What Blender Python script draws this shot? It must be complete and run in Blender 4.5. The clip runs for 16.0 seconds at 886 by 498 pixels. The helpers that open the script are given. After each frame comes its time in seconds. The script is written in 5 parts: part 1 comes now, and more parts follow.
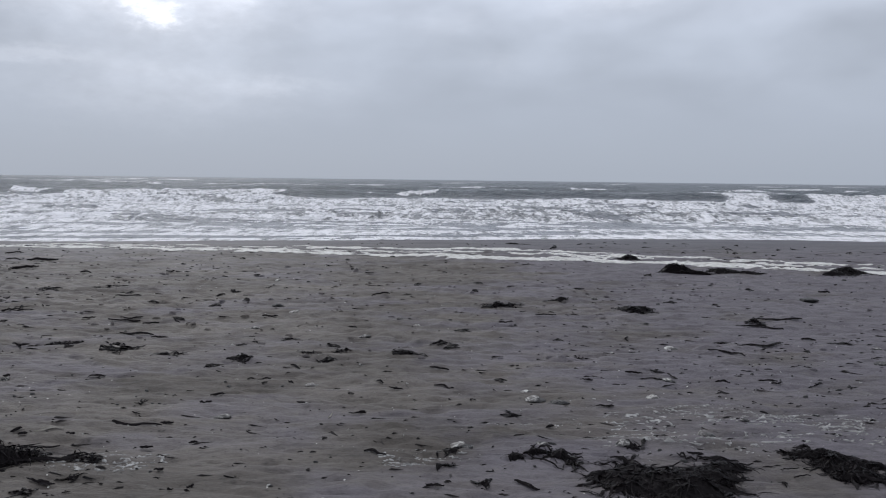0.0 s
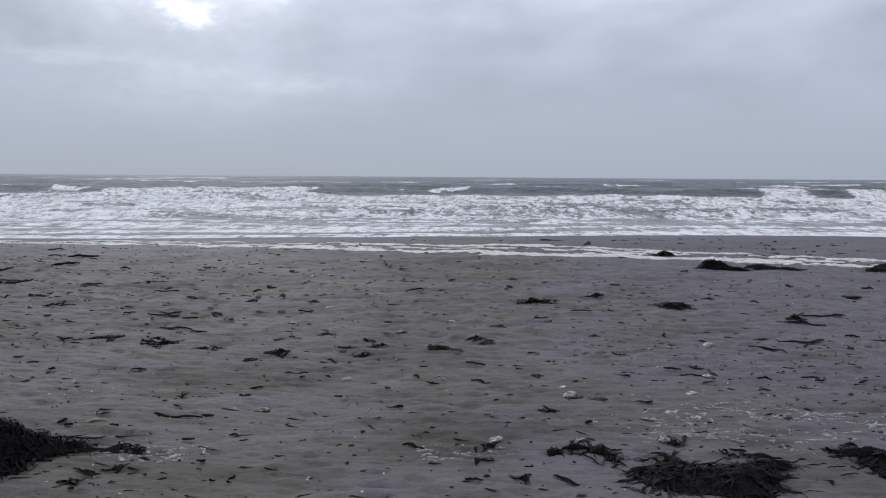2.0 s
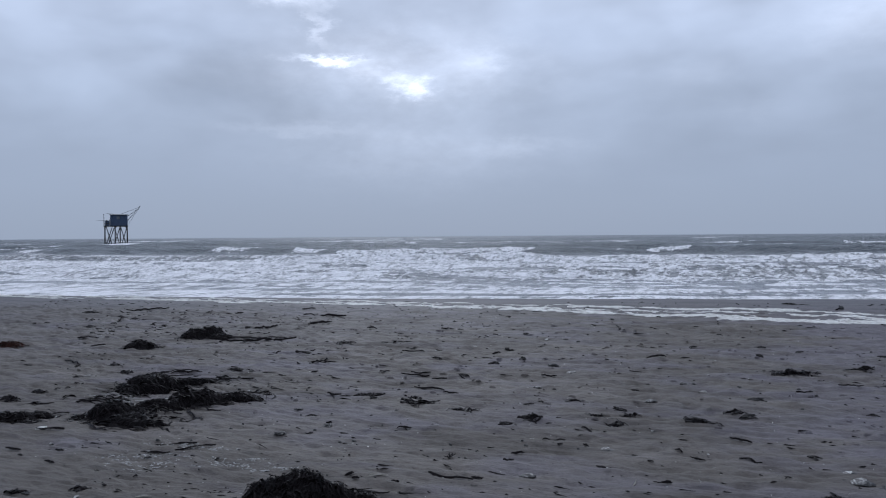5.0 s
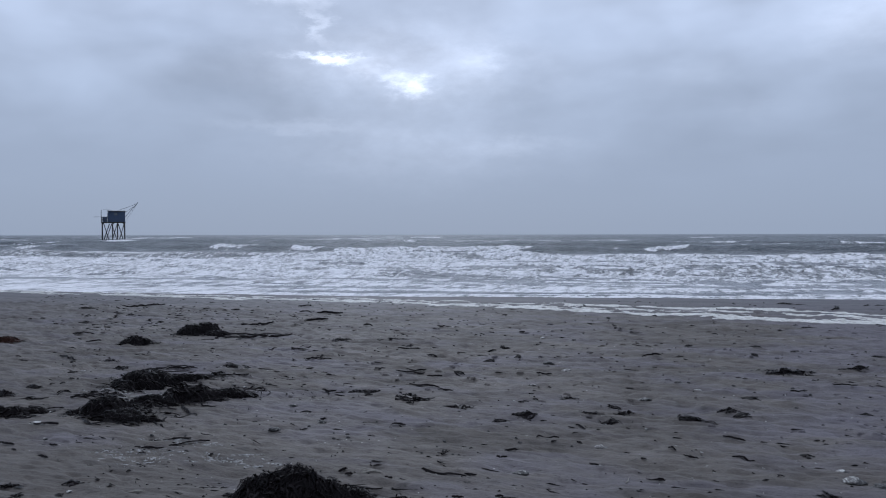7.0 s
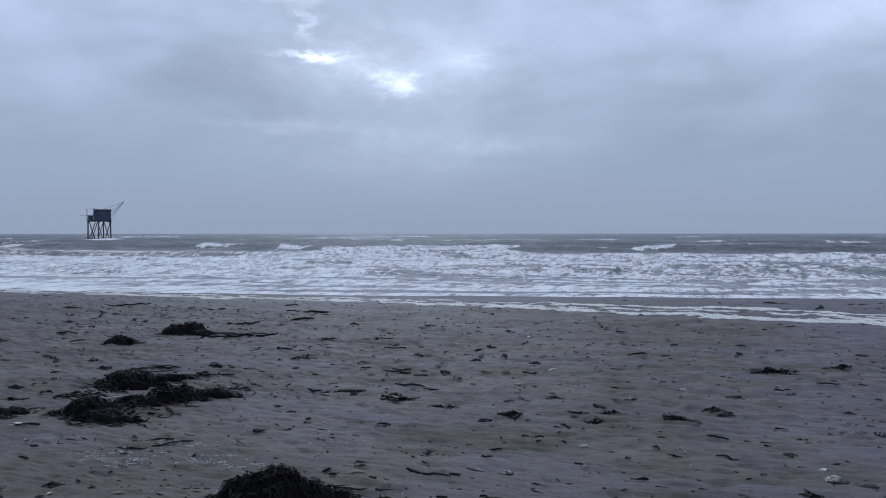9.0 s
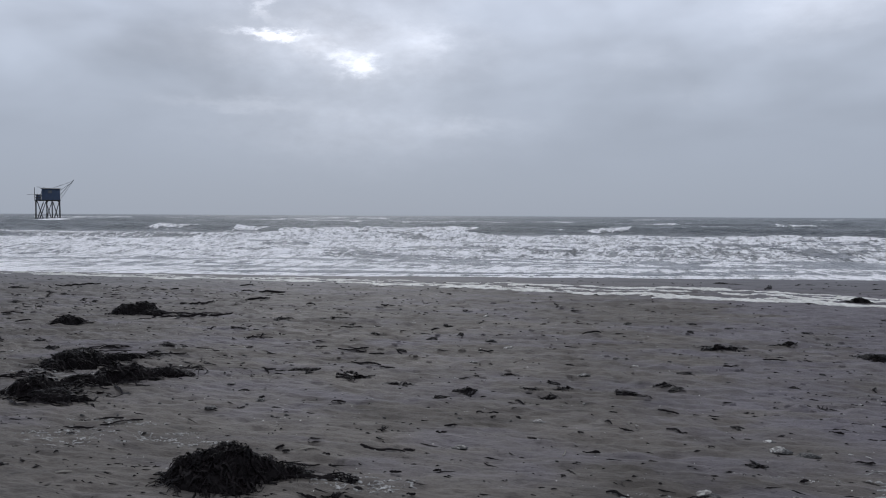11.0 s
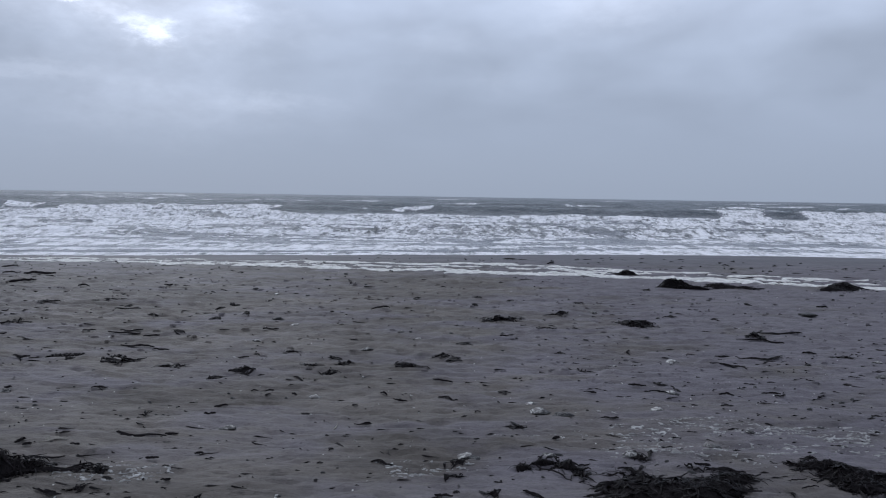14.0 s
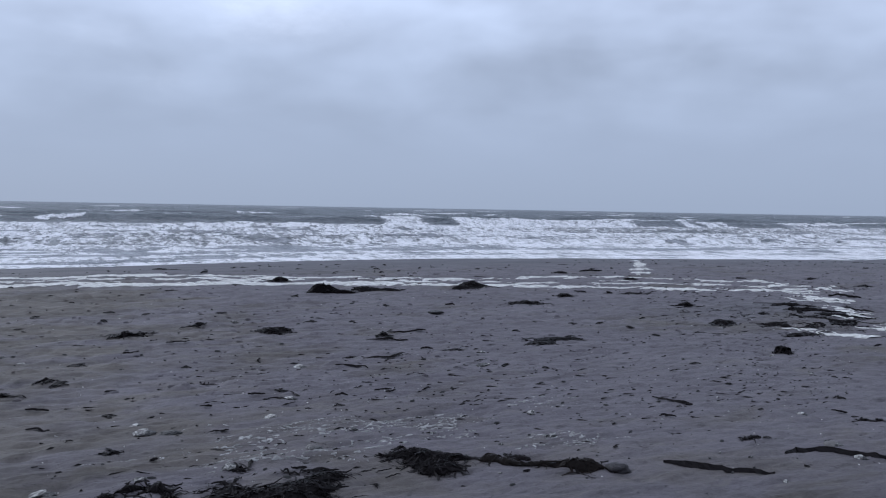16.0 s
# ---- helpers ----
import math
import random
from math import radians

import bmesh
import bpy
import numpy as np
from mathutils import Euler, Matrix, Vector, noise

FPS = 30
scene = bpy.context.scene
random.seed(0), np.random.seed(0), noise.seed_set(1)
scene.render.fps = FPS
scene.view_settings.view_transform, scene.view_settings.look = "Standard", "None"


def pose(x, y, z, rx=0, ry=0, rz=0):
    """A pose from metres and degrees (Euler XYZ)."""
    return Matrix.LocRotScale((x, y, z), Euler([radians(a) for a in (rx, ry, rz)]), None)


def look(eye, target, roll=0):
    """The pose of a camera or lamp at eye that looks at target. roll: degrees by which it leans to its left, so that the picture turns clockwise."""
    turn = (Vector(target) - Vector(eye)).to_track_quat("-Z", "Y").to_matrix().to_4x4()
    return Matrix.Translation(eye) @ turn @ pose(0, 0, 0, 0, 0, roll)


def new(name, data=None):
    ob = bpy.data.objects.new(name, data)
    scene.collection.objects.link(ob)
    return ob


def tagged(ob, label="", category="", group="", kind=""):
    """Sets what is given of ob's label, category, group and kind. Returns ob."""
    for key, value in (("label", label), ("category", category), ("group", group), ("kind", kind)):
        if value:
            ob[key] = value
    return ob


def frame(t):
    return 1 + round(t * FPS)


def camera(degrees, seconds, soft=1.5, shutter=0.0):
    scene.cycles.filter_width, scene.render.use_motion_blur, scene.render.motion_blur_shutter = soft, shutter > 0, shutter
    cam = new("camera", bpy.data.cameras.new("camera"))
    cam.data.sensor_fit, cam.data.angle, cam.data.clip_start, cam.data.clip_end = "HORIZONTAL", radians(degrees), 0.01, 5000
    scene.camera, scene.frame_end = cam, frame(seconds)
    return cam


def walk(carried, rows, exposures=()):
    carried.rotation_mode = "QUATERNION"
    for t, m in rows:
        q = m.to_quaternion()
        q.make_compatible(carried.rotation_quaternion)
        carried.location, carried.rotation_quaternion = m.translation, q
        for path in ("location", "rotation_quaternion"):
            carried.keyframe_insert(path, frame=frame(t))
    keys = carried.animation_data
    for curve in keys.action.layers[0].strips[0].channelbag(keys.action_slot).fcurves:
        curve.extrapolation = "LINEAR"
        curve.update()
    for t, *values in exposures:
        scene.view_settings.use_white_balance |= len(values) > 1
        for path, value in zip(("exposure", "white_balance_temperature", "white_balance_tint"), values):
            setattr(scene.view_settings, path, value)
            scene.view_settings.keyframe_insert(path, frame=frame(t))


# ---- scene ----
# The camera and its walk
cam = camera(60.2, 16.0, soft=1.1)
PATH = [
    (0, (0.015, -0.061, 1.496), (-0.052, 1.929, 1.316), 0.7),
    (0.5, (0.034, -0.067, 1.507), (-0.011, 1.925, 1.324), 0.8),
    (1, (0.027, -0.07, 1.506), (0.004, 1.921, 1.32), 1.0),
    (1.5, (0.019, -0.06, 1.495), (-0.016, 1.93, 1.302), 1.0),
    (2, (-0.021, -0.055, 1.478), (-0.17, 1.93, 1.29), 0.4),
    (2.5, (-0.137, -0.11, 1.512), (-0.494, 1.853, 1.365), -0.4),
    (3, (-0.274, -0.177, 1.558), (-0.83, 1.742, 1.467), -0.7),
    (3.5, (-0.356, -0.236, 1.551), (-1.023, 1.649, 1.515), -0.5),
    (3.7, (-0.375, -0.229, 1.561), (-1.058, 1.65, 1.542), -0.3),
    (6, (-0.307, -0.215, 1.542), (-0.992, 1.663, 1.497), -0.5),
    (6.5, (-0.308, -0.209, 1.55), (-0.989, 1.671, 1.504), -0.4),
    (7, (-0.314, -0.217, 1.54), (-0.994, 1.664, 1.502), -0.1),
    (7.5, (-0.31, -0.2, 1.535), (-0.983, 1.683, 1.496), -0.0),
    (8, (-0.301, -0.219, 1.548), (-0.963, 1.668, 1.513), 0.1),
    (8.5, (-0.295, -0.209, 1.55), (-0.951, 1.68, 1.515), -0.0),
    (10.8, (-0.302, -0.175, 1.496), (-0.871, 1.741, 1.412), 0.3),
    (11, (-0.282, -0.17, 1.501), (-0.829, 1.752, 1.414), 0.3),
    (11.5, (-0.232, -0.139, 1.497), (-0.708, 1.802, 1.405), 0.3),
    (12, (-0.179, -0.12, 1.495), (-0.581, 1.837, 1.391), 0.4),
    (12.5, (-0.159, -0.11, 1.477), (-0.479, 1.86, 1.356), 0.7),
    (13, (-0.134, -0.089, 1.455), (-0.365, 1.893, 1.319), 1.1),
    (13.5, (-0.103, -0.092, 1.459), (-0.247, 1.898, 1.317), 1.1),
    (14, (-0.058, -0.08, 1.463), (-0.111, 1.914, 1.326), 0.9),
    (14.5, (0.01, -0.089, 1.463), (0.084, 1.905, 1.331), 0.8),
    (15, (0.099, -0.091, 1.46), (0.37, 1.887, 1.333), 1.0),
    (15.5, (0.244, -0.079, 1.45), (0.763, 1.849, 1.33), 1.0),
    (16, (0.4, -0.114, 1.477), (1.161, 1.732, 1.371), 1.0),
]
EXPOSURES = [
    (0.0, 0.16, 6450, 10), (0.5, 0.16, 6320, 10), (2.0, 0.17, 6350, 10), (2.5, 0.15, 6250, 10), (3.0, 0.05, 5820, 10), (3.7, 0.03, 5720, 10),
    (5.8, -0.12, 5820, 10), (6.0, -0.13, 5930, 10), (6.5, -0.09, 6220, 10), (7.0, -0.08, 5680, 10), (7.5, -0.10, 5560, 10), (8.7, -0.15, 5480, 10),
    (10.8, -0.05, 6340, 10), (12.4, 0.0, 6300, 10), (13.0, -0.06, 5890, 10.5), (14.0, -0.03, 5880, 10.5), (15.0, -0.02, 5730, 11), (15.5, 0.04, 5740, 11.5),
    (16.0, 0.10, 5670, 11),
]
walk(cam, [(t, look(eye, target, roll)) for t, eye, target, roll in PATH], EXPOSURES)

# ---------------------------------------------------------------- sky and sun
SUN_AZ, SUN_EL = -24.0, 38.0


def node(tree, kind, sockets=None, **props):
    n = tree.nodes.new(kind)
    for key, value in props.items():
        setattr(n, key, value)
    for key, value in (sockets or {}).items():
        if isinstance(value, bpy.types.NodeSocket):
            tree.links.new(value, n.inputs[key])
        else:
            n.inputs[key].default_value = value
    return n


def calc(tree, op, a, b=0.0, c=0.0):
    return node(tree, "ShaderNodeMath", {0: a, 1: b, 2: c}, operation=op).outputs[0]


def mix_col(tree, fac, a, b, blend="MIX"):
    return node(tree, "ShaderNodeMix", {0: fac, 6: a, 7: b}, data_type="RGBA", blend_type=blend).outputs[2]


def ramp(tree, fac, stops, smooth=False):
    n = node(tree, "ShaderNodeValToRGB", {0: fac})
    el = n.color_ramp.elements
    while len(el) < len(stops):
        el.new(0.5)
    for e, (p, col) in zip(el, stops):
        e.position = p
        e.color = (*col, 1) if isinstance(col, tuple) else (col, col, col, 1)
    if smooth:
        n.color_ramp.interpolation = "EASE"
    return n.outputs[0]


def span(tree, value, lo, hi):
    return node(tree, "ShaderNodeMapRange", {0: value, 1: lo, 2: hi, 3: 0.0, 4: 1.0}, interpolation_type="SMOOTHSTEP").outputs[0]


def noise_tex(tree, vec, scale, detail=4, rough=0.55, distort=0.0):
    return node(tree, "ShaderNodeTexNoise", {"Vector": vec, "Scale": scale, "Detail": detail, "Roughness": rough, "Distortion": distort}).outputs[0]


def scaled(tree, vec, sx, sy, sz):
    return node(tree, "ShaderNodeVectorMath", {0: vec, 1: (sx, sy, sz)}, operation="MULTIPLY").outputs[0]


# Brighter thin places in the cloud layer: azimuth, elevation, their spreads (degrees), strength
THIN = [
    (-28.4, 12.8, 2.3, 0.24, 1.1), (-21.9, 11.0, 1.2, 0.6, 1.0), (-23.6, 11.6, 0.9, 0.3, 0.5),
    (-23.0, 12.0, 8.5, 3.0, 0.36), (-17.3, 12.6, 1.9, 0.8, 0.22), (-29.0, 15.1, 0.6, 1.4, 0.28),
    (-31.4, 17.2, 2.0, 0.6, 0.6), (-25.4, 12.2, 1.5, 0.4, 0.25), (-30.0, 7.9, 5.0, 0.45, 0.15),
    (-14.6, 6.5, 3.8, 0.5, 0.13), (-23.0, 7.2, 2.2, 0.5, 0.06), (10.0, 13.6, 4.8, 1.6, 0.20),
    (-2.0, 11.2, 2.4, 1.0, 0.06), (-22.0, 6.2, 9.0, 2.4, 0.19), (3.0, 8.5, 2.0, 0.8, 0.05), (-28.0, 10.2, 4.5, 0.8, -0.05),
    (-11.5, 14.6, 4.0, 1.4, -0.05), (-39.0, 14.0, 5.0, 1.5, -0.05), (-37.0, 10.0, 3.0, 0.8, -0.03),
]
world = bpy.data.worlds.new("overcast_sky")
scene.world = world
world.use_nodes = True
wt = world.node_tree
wt.nodes.clear()
w_dir = node(wt, "ShaderNodeTexCoord").outputs["Generated"]
w_xyz = node(wt, "ShaderNodeSeparateXYZ", {0: w_dir})
w_noise = node(wt, "ShaderNodeTexNoise", {"Vector": scaled(wt, w_dir, 1, 1, 2.2), "Scale": 16.0, "Detail": 6.0, "Roughness": 0.68})
w_warp = node(wt, "ShaderNodeSeparateColor", {0: w_noise.outputs[1]})
w_el = calc(wt, "MULTIPLY", calc(wt, "ARCSINE", w_xyz.outputs[2]), 57.2958)
w_az = calc(wt, "MULTIPLY", calc(wt, "ARCTAN2", w_xyz.outputs[0], w_xyz.outputs[1]), 57.2958)
el_bent = calc(wt, "ADD", w_el, calc(wt, "MULTIPLY_ADD", w_warp.outputs[0], 2.4, -1.2))
az_bent = calc(wt, "ADD", w_az, calc(wt, "MULTIPLY_ADD", w_warp.outputs[1], 7.0, -3.5))
glow = None
for az0, el0, saz, sel, amount in THIN:
    da = calc(wt, "MULTIPLY", calc(wt, "SUBTRACT", az_bent, az0), 1 / saz)
    de = calc(wt, "MULTIPLY", calc(wt, "SUBTRACT", el_bent, el0), 1 / sel)
    rr = calc(wt, "MULTIPLY_ADD", da, da, calc(wt, "MULTIPLY", de, de))
    blob = calc(wt, "POWER", 2.71828, calc(wt, "MULTIPLY", rr, -1.0))
    glow = calc(wt, "MULTIPLY", blob, amount) if glow is None else calc(wt, "MULTIPLY_ADD", blob, amount, glow)
# Overcast luminance rises from the horizon to the zenith
layer = ramp(wt, calc(wt, "DIVIDE", w_el, 90.0), [
    (0.0, (0.355, 0.396, 0.468)), (0.05, (0.392, 0.434, 0.514)), (0.11, (0.445, 0.49, 0.575)),
    (0.17, (0.58, 0.63, 0.735)), (0.45, (0.72, 0.76, 0.85)), (1.0, (0.80, 0.84, 0.92))])
billow = noise_tex(wt, scaled(wt, w_dir, 1, 1, 2.5), 5.2, 3, 0.46, 0.2)
patch = noise_tex(wt, scaled(wt, w_dir, 1, 1, 3.6), 2.1, 3, 0.5, 0.3)
relief = calc(wt, "ADD", calc(wt, "MULTIPLY_ADD", billow, 0.78, -0.39), calc(wt, "MULTIPLY_ADD", patch, 0.46, -0.23))
puff = noise_tex(wt, scaled(wt, w_dir, 1, 1, 1.5), 12.0, 3, 0.45, 0.15)
relief = calc(wt, "ADD", relief, calc(wt, "MULTIPLY_ADD", puff, 0.26, -0.13))
relief = calc(wt, "MULTIPLY", relief, span(wt, w_el, 1.5, 12.0))
rift = noise_tex(wt, scaled(wt, w_dir, 1, 1, 2.0), 42.0, 3, 0.55)
shade = calc(wt, "ADD", calc(wt, "ADD", relief, 1.0), calc(wt, "MULTIPLY", glow, calc(wt, "MULTIPLY_ADD", rift, 1.1, 0.48)))
shade_rgb = node(wt, "ShaderNodeCombineXYZ", {0: calc(wt, "MULTIPLY_ADD", glow, 0.26, shade), 1: calc(wt, "MULTIPLY_ADD", glow, 0.13, shade), 2: shade}).outputs[0]
cloud = node(wt, "ShaderNodeVectorMath", {0: layer, 1: shade_rgb}, operation="MULTIPLY").outputs[0]
blue = node(wt, "ShaderNodeTexSky", sky_type="NISHITA", sun_disc=False, sun_elevation=radians(SUN_EL), sun_rotation=radians(SUN_AZ))
w_sky = node(wt, "ShaderNodeBackground", {0: blue.outputs[0], 1: 0.05})
w_cloud = node(wt, "ShaderNodeBackground", {0: cloud, 1: 1.0})
w_mix = node(wt, "ShaderNodeMixShader", {0: 0.96, 1: w_sky.outputs[0], 2: w_cloud.outputs[0]})
node(wt, "ShaderNodeOutputWorld", {0: w_mix.outputs[0]})

sun = new("sun", bpy.data.lights.new("sun", "SUN"))
sun.data.energy, sun.data.angle, sun.data.color = 0.72, radians(22), (1.0, 0.98, 0.95)
sun_dir = Vector((math.sin(radians(SUN_AZ)) * math.cos(radians(SUN_EL)), math.cos(radians(SUN_AZ)) * math.cos(radians(SUN_EL)), math.sin(radians(SUN_EL))))
sun.matrix_world = look(sun_dir * 60, (0, 0, 0))


# ---------------------------------------------------------------- materials
def material(name):
    m = bpy.data.materials.new(name)
    m.use_nodes = True
    t = m.node_tree
    t.nodes.clear()
    b = node(t, "ShaderNodeBsdfPrincipled")
    node(t, "ShaderNodeOutputMaterial", {0: b.outputs[0]})
    return m, t, b


def put(t, b, **sockets):
    names = {"color": "Base Color", "rough": "Roughness", "metal": "Metallic", "normal": "Normal", "spec": "Specular IOR Level", "ior": "IOR", "coat": "Coat Weight"}
    for key, value in sockets.items():
        if isinstance(value, bpy.types.NodeSocket):
            t.links.new(value, b.inputs[names[key]])
        else:
            b.inputs[names[key]].default_value = value


def bump(t, height, strength, distance, normal=None):
    sockets = {"Height": height, "Strength": strength, "Distance": distance}
    if normal is not None:
        sockets["Normal"] = normal
    return node(t, "ShaderNodeBump", sockets).outputs[0]


def make_sand():
    m, t, b = material("grey_beach_sand")
    pos = node(t, "ShaderNodeNewGeometry").outputs["Position"]
    wet = node(t, "ShaderNodeAttribute", attribute_name="wet").outputs["Fac"]
    stain = noise_tex(t, scaled(t, pos, 0.6, 1.3, 1), 1.0, 5, 0.6, 0.6)
    streak = noise_tex(t, scaled(t, pos, 1.7, 4.6, 1), 1.0, 6, 0.66, 0.5)
    wisp = noise_tex(t, scaled(t, pos, 5.0, 9.5, 1), 1.0, 5, 0.64, 0.5)
    comb = noise_tex(t, scaled(t, pos, 10.0, 24.0, 1), 1.0, 4, 0.62, 0.3)
    pits = noise_tex(t, scaled(t, pos, 20.0, 30.0, 1), 1.0, 3, 0.6, 0.6)
    grain = noise_tex(t, pos, 420.0, 2, 0.7)
    mottle = noise_tex(t, pos, 38.0, 4, 0.65)
    broad = noise_tex(t, scaled(t, pos, 0.30, 0.45, 1), 1.0, 3, 0.5, 0.4)
    base = ramp(t, stain, [(0.32, (0.066, 0.0580, 0.0518)), (0.5, (0.090, 0.0792, 0.0712)), (0.68, (0.115, 0.1010, 0.0915))])
    across = node(t, "ShaderNodeSeparateXYZ", {0: pos}).outputs[0]
    lilac = noise_tex(t, scaled(t, pos, 0.9, 2.0, 1), 1.0, 4, 0.58, 0.5)
    tint = calc(t, "MULTIPLY_ADD", broad, 0.5, calc(t, "MULTIPLY", lilac, 0.5))
    # paler lilac tint in patches, stronger towards +x
    pale_lilac = span(t, calc(t, "MULTIPLY_ADD", span(t, across, -0.8, 2.6), 0.14, tint), 0.46, 0.64)
    base = mix_col(t, calc(t, "MULTIPLY", pale_lilac, 0.75), base, (0.126, 0.115, 0.133, 1))
    dark = mix_col(t, calc(t, "MULTIPLY", span(t, streak, 0.50, 0.68), 0.34), base, (0.044, 0.040, 0.040, 1))
    dark = mix_col(t, calc(t, "MULTIPLY", span(t, wisp, 0.57, 0.68), 0.50), dark, (0.030, 0.027, 0.027, 1))
    dark = mix_col(t, calc(t, "MULTIPLY", span(t, pits, 0.64, 0.70), 0.75), dark, (0.016, 0.015, 0.015, 1))
    dark = mix_col(t, calc(t, "MULTIPLY", span(t, wisp, 0.44, 0.33), 0.30), dark, (0.165, 0.152, 0.138, 1))
    fine = calc(t, "MULTIPLY_ADD", grain, 0.5, calc(t, "MULTIPLY_ADD", mottle, 0.7, 0.4))
    col = node(t, "ShaderNodeVectorMath", {0: dark, 1: node(t, "ShaderNodeCombineXYZ", {0: fine, 1: fine, 2: fine}).outputs[0]}, operation="MULTIPLY").outputs[0]
    # pale grit and shell crumbs
    cells = node(t, "ShaderNodeTexVoronoi", {"Vector": pos, "Scale": 17.0, "Randomness": 1.0})
    pick = node(t, "ShaderNodeSeparateColor", {0: cells.outputs[1]}).outputs[0]
    crumb = calc(t, "MULTIPLY", calc(t, "LESS_THAN", cells.outputs[0], 0.10), calc(t, "GREATER_THAN", pick, 0.93))
    col = mix_col(t, crumb, col, (0.5, 0.49, 0.46, 1))
    wetcol = mix_col(t, calc(t, "MULTIPLY", calc(t, "POWER", wet, 1.5), 0.8), col, (0.066, 0.061, 0.067, 1))
    rough = calc(t, "SUBTRACT", calc(t, "MULTIPLY_ADD", stain, -0.3, 0.78), calc(t, "MULTIPLY", wet, 0.10))
    soft = calc(t, "MULTIPLY_ADD", wet, -0.75, 1.0)
    n = bump(t, calc(t, "MULTIPLY_ADD", mottle, 0.7, calc(t, "MULTIPLY", grain, 0.3)), 0.5, 0.006)
    n = bump(t, calc(t, "MULTIPLY_ADD", pits, 0.35, comb), calc(t, "MULTIPLY", soft, 0.3), 0.004, n)
    n = bump(t, calc(t, "MULTIPLY_ADD", wisp, 0.35, streak), soft, 0.036, n)
    put(t, b, color=wetcol, rough=rough, normal=n, spec=0.14)
    return m


def make_sea():
    m, t, b = material("sea_water_and_foam")
    pos = node(t, "ShaderNodeNewGeometry").outputs["Position"]
    cover = node(t, "ShaderNodeAttribute", attribute_name="foam").outputs["Fac"]
    broad = noise_tex(t, scaled(t, pos, 0.30, 0.22, 0.8), 1.0, 6, 0.66, 0.7)
    web = noise_tex(t, scaled(t, pos, 1.4, 0.55, 2.5), 1.0, 5, 0.7, 0.9)
    lace = noise_tex(t, scaled(t, pos, 5.0, 1.5, 9.0), 1.0, 4, 0.7, 0.6)
    n1 = calc(t, "MULTIPLY_ADD", broad, 0.42, calc(t, "MULTIPLY_ADD", web, 0.34, calc(t, "MULTIPLY", lace, 0.24)))
    edge = calc(t, "SUBTRACT", 1.0, cover)
    thick = node(t, "ShaderNodeMapRange", {0: n1, 1: calc(t, "MULTIPLY_ADD", edge, 0.56, 0.245), 2: calc(t, "MULTIPLY_ADD", edge, 0.56, 0.295), 3: 0.0, 4: 1.0}, interpolation_type="SMOOTHSTEP").outputs[0]
    thick = calc(t, "MULTIPLY", thick, span(t, cover, 0.0, 0.12))
    silt = noise_tex(t, scaled(t, pos, 0.05, 0.12, 1), 1.0, 4, 0.6, 0.5)
    deep = ramp(t, silt, [(0.3, (0.042, 0.055, 0.066)), (0.7, (0.076, 0.090, 0.100))])
    swash = noise_tex(t, scaled(t, pos, 0.30, 0.075, 1.2), 1.0, 5, 0.68, 0.8)
    deep = mix_col(t, calc(t, "MULTIPLY", span(t, swash, 0.50, 0.68), 0.65), deep, (0.20, 0.215, 0.235, 1))
    deep = mix_col(t, calc(t, "MULTIPLY", span(t, swash, 0.46, 0.34), 0.55), deep, (0.022, 0.032, 0.042, 1))
    surf = node(t, "ShaderNodeAttribute", attribute_name="surf").outputs["Fac"]
    milky = ramp(t, web, [(0.35, (0.16, 0.17, 0.185)), (0.62, (0.38, 0.385, 0.41))])
    water = mix_col(t, surf, deep, milky)
    froth = ramp(t, calc(t, "MULTIPLY_ADD", lace, 0.5, calc(t, "MULTIPLY", web, 0.5)), [(0.41, (0.40, 0.40, 0.41)), (0.525, (0.89, 0.88, 0.90))])
    col = mix_col(t, thick, water, froth)
    churn = node(t, "ShaderNodeAttribute", attribute_name="churn").outputs["Fac"]
    trough = noise_tex(t, scaled(t, pos, 2.3, 0.75, 6.0), 1.0, 4, 0.62, 0.7)
    holes = calc(t, "MULTIPLY", span(t, calc(t, "MULTIPLY_ADD", churn, 0.16, trough), 0.61, 0.68), span(t, churn, 0.02, 0.25))
    wrinkle = noise_tex(t, scaled(t, pos, 1.1, 1.5, 3.0), 1.0, 4, 0.66, 0.8)
    col = mix_col(t, calc(t, "MULTIPLY", span(t, wrinkle, 0.52, 0.64), calc(t, "MULTIPLY", surf, 0.34)), col, (0.33, 0.34, 0.36, 1))
    col = mix_col(t, calc(t, "MULTIPLY", holes, 0.74), col, ramp(t, lace, [(0.4, (0.12, 0.13, 0.135)), (0.65, (0.28, 0.288, 0.297))]))
    rough = calc(t, "MULTIPLY_ADD", thick, 0.45, 0.3)
    chop = noise_tex(t, scaled(t, pos, 0.9, 2.2, 1), 1.0, 5, 0.65, 0.4)
    ripple = noise_tex(t, scaled(t, pos, 4.0, 9.0, 3), 1.0, 4, 0.65, 0.6)
    n = bump(t, chop, 0.9, 0.35)
    n = bump(t, calc(t, "SUBTRACT", calc(t, "MULTIPLY_ADD", thick, 0.8, ripple), calc(t, "MULTIPLY", holes, 1.5)), 0.8, 0.08, n)
    put(t, b, color=col, rough=rough, normal=n, ior=1.2, spec=0.4)
    return m


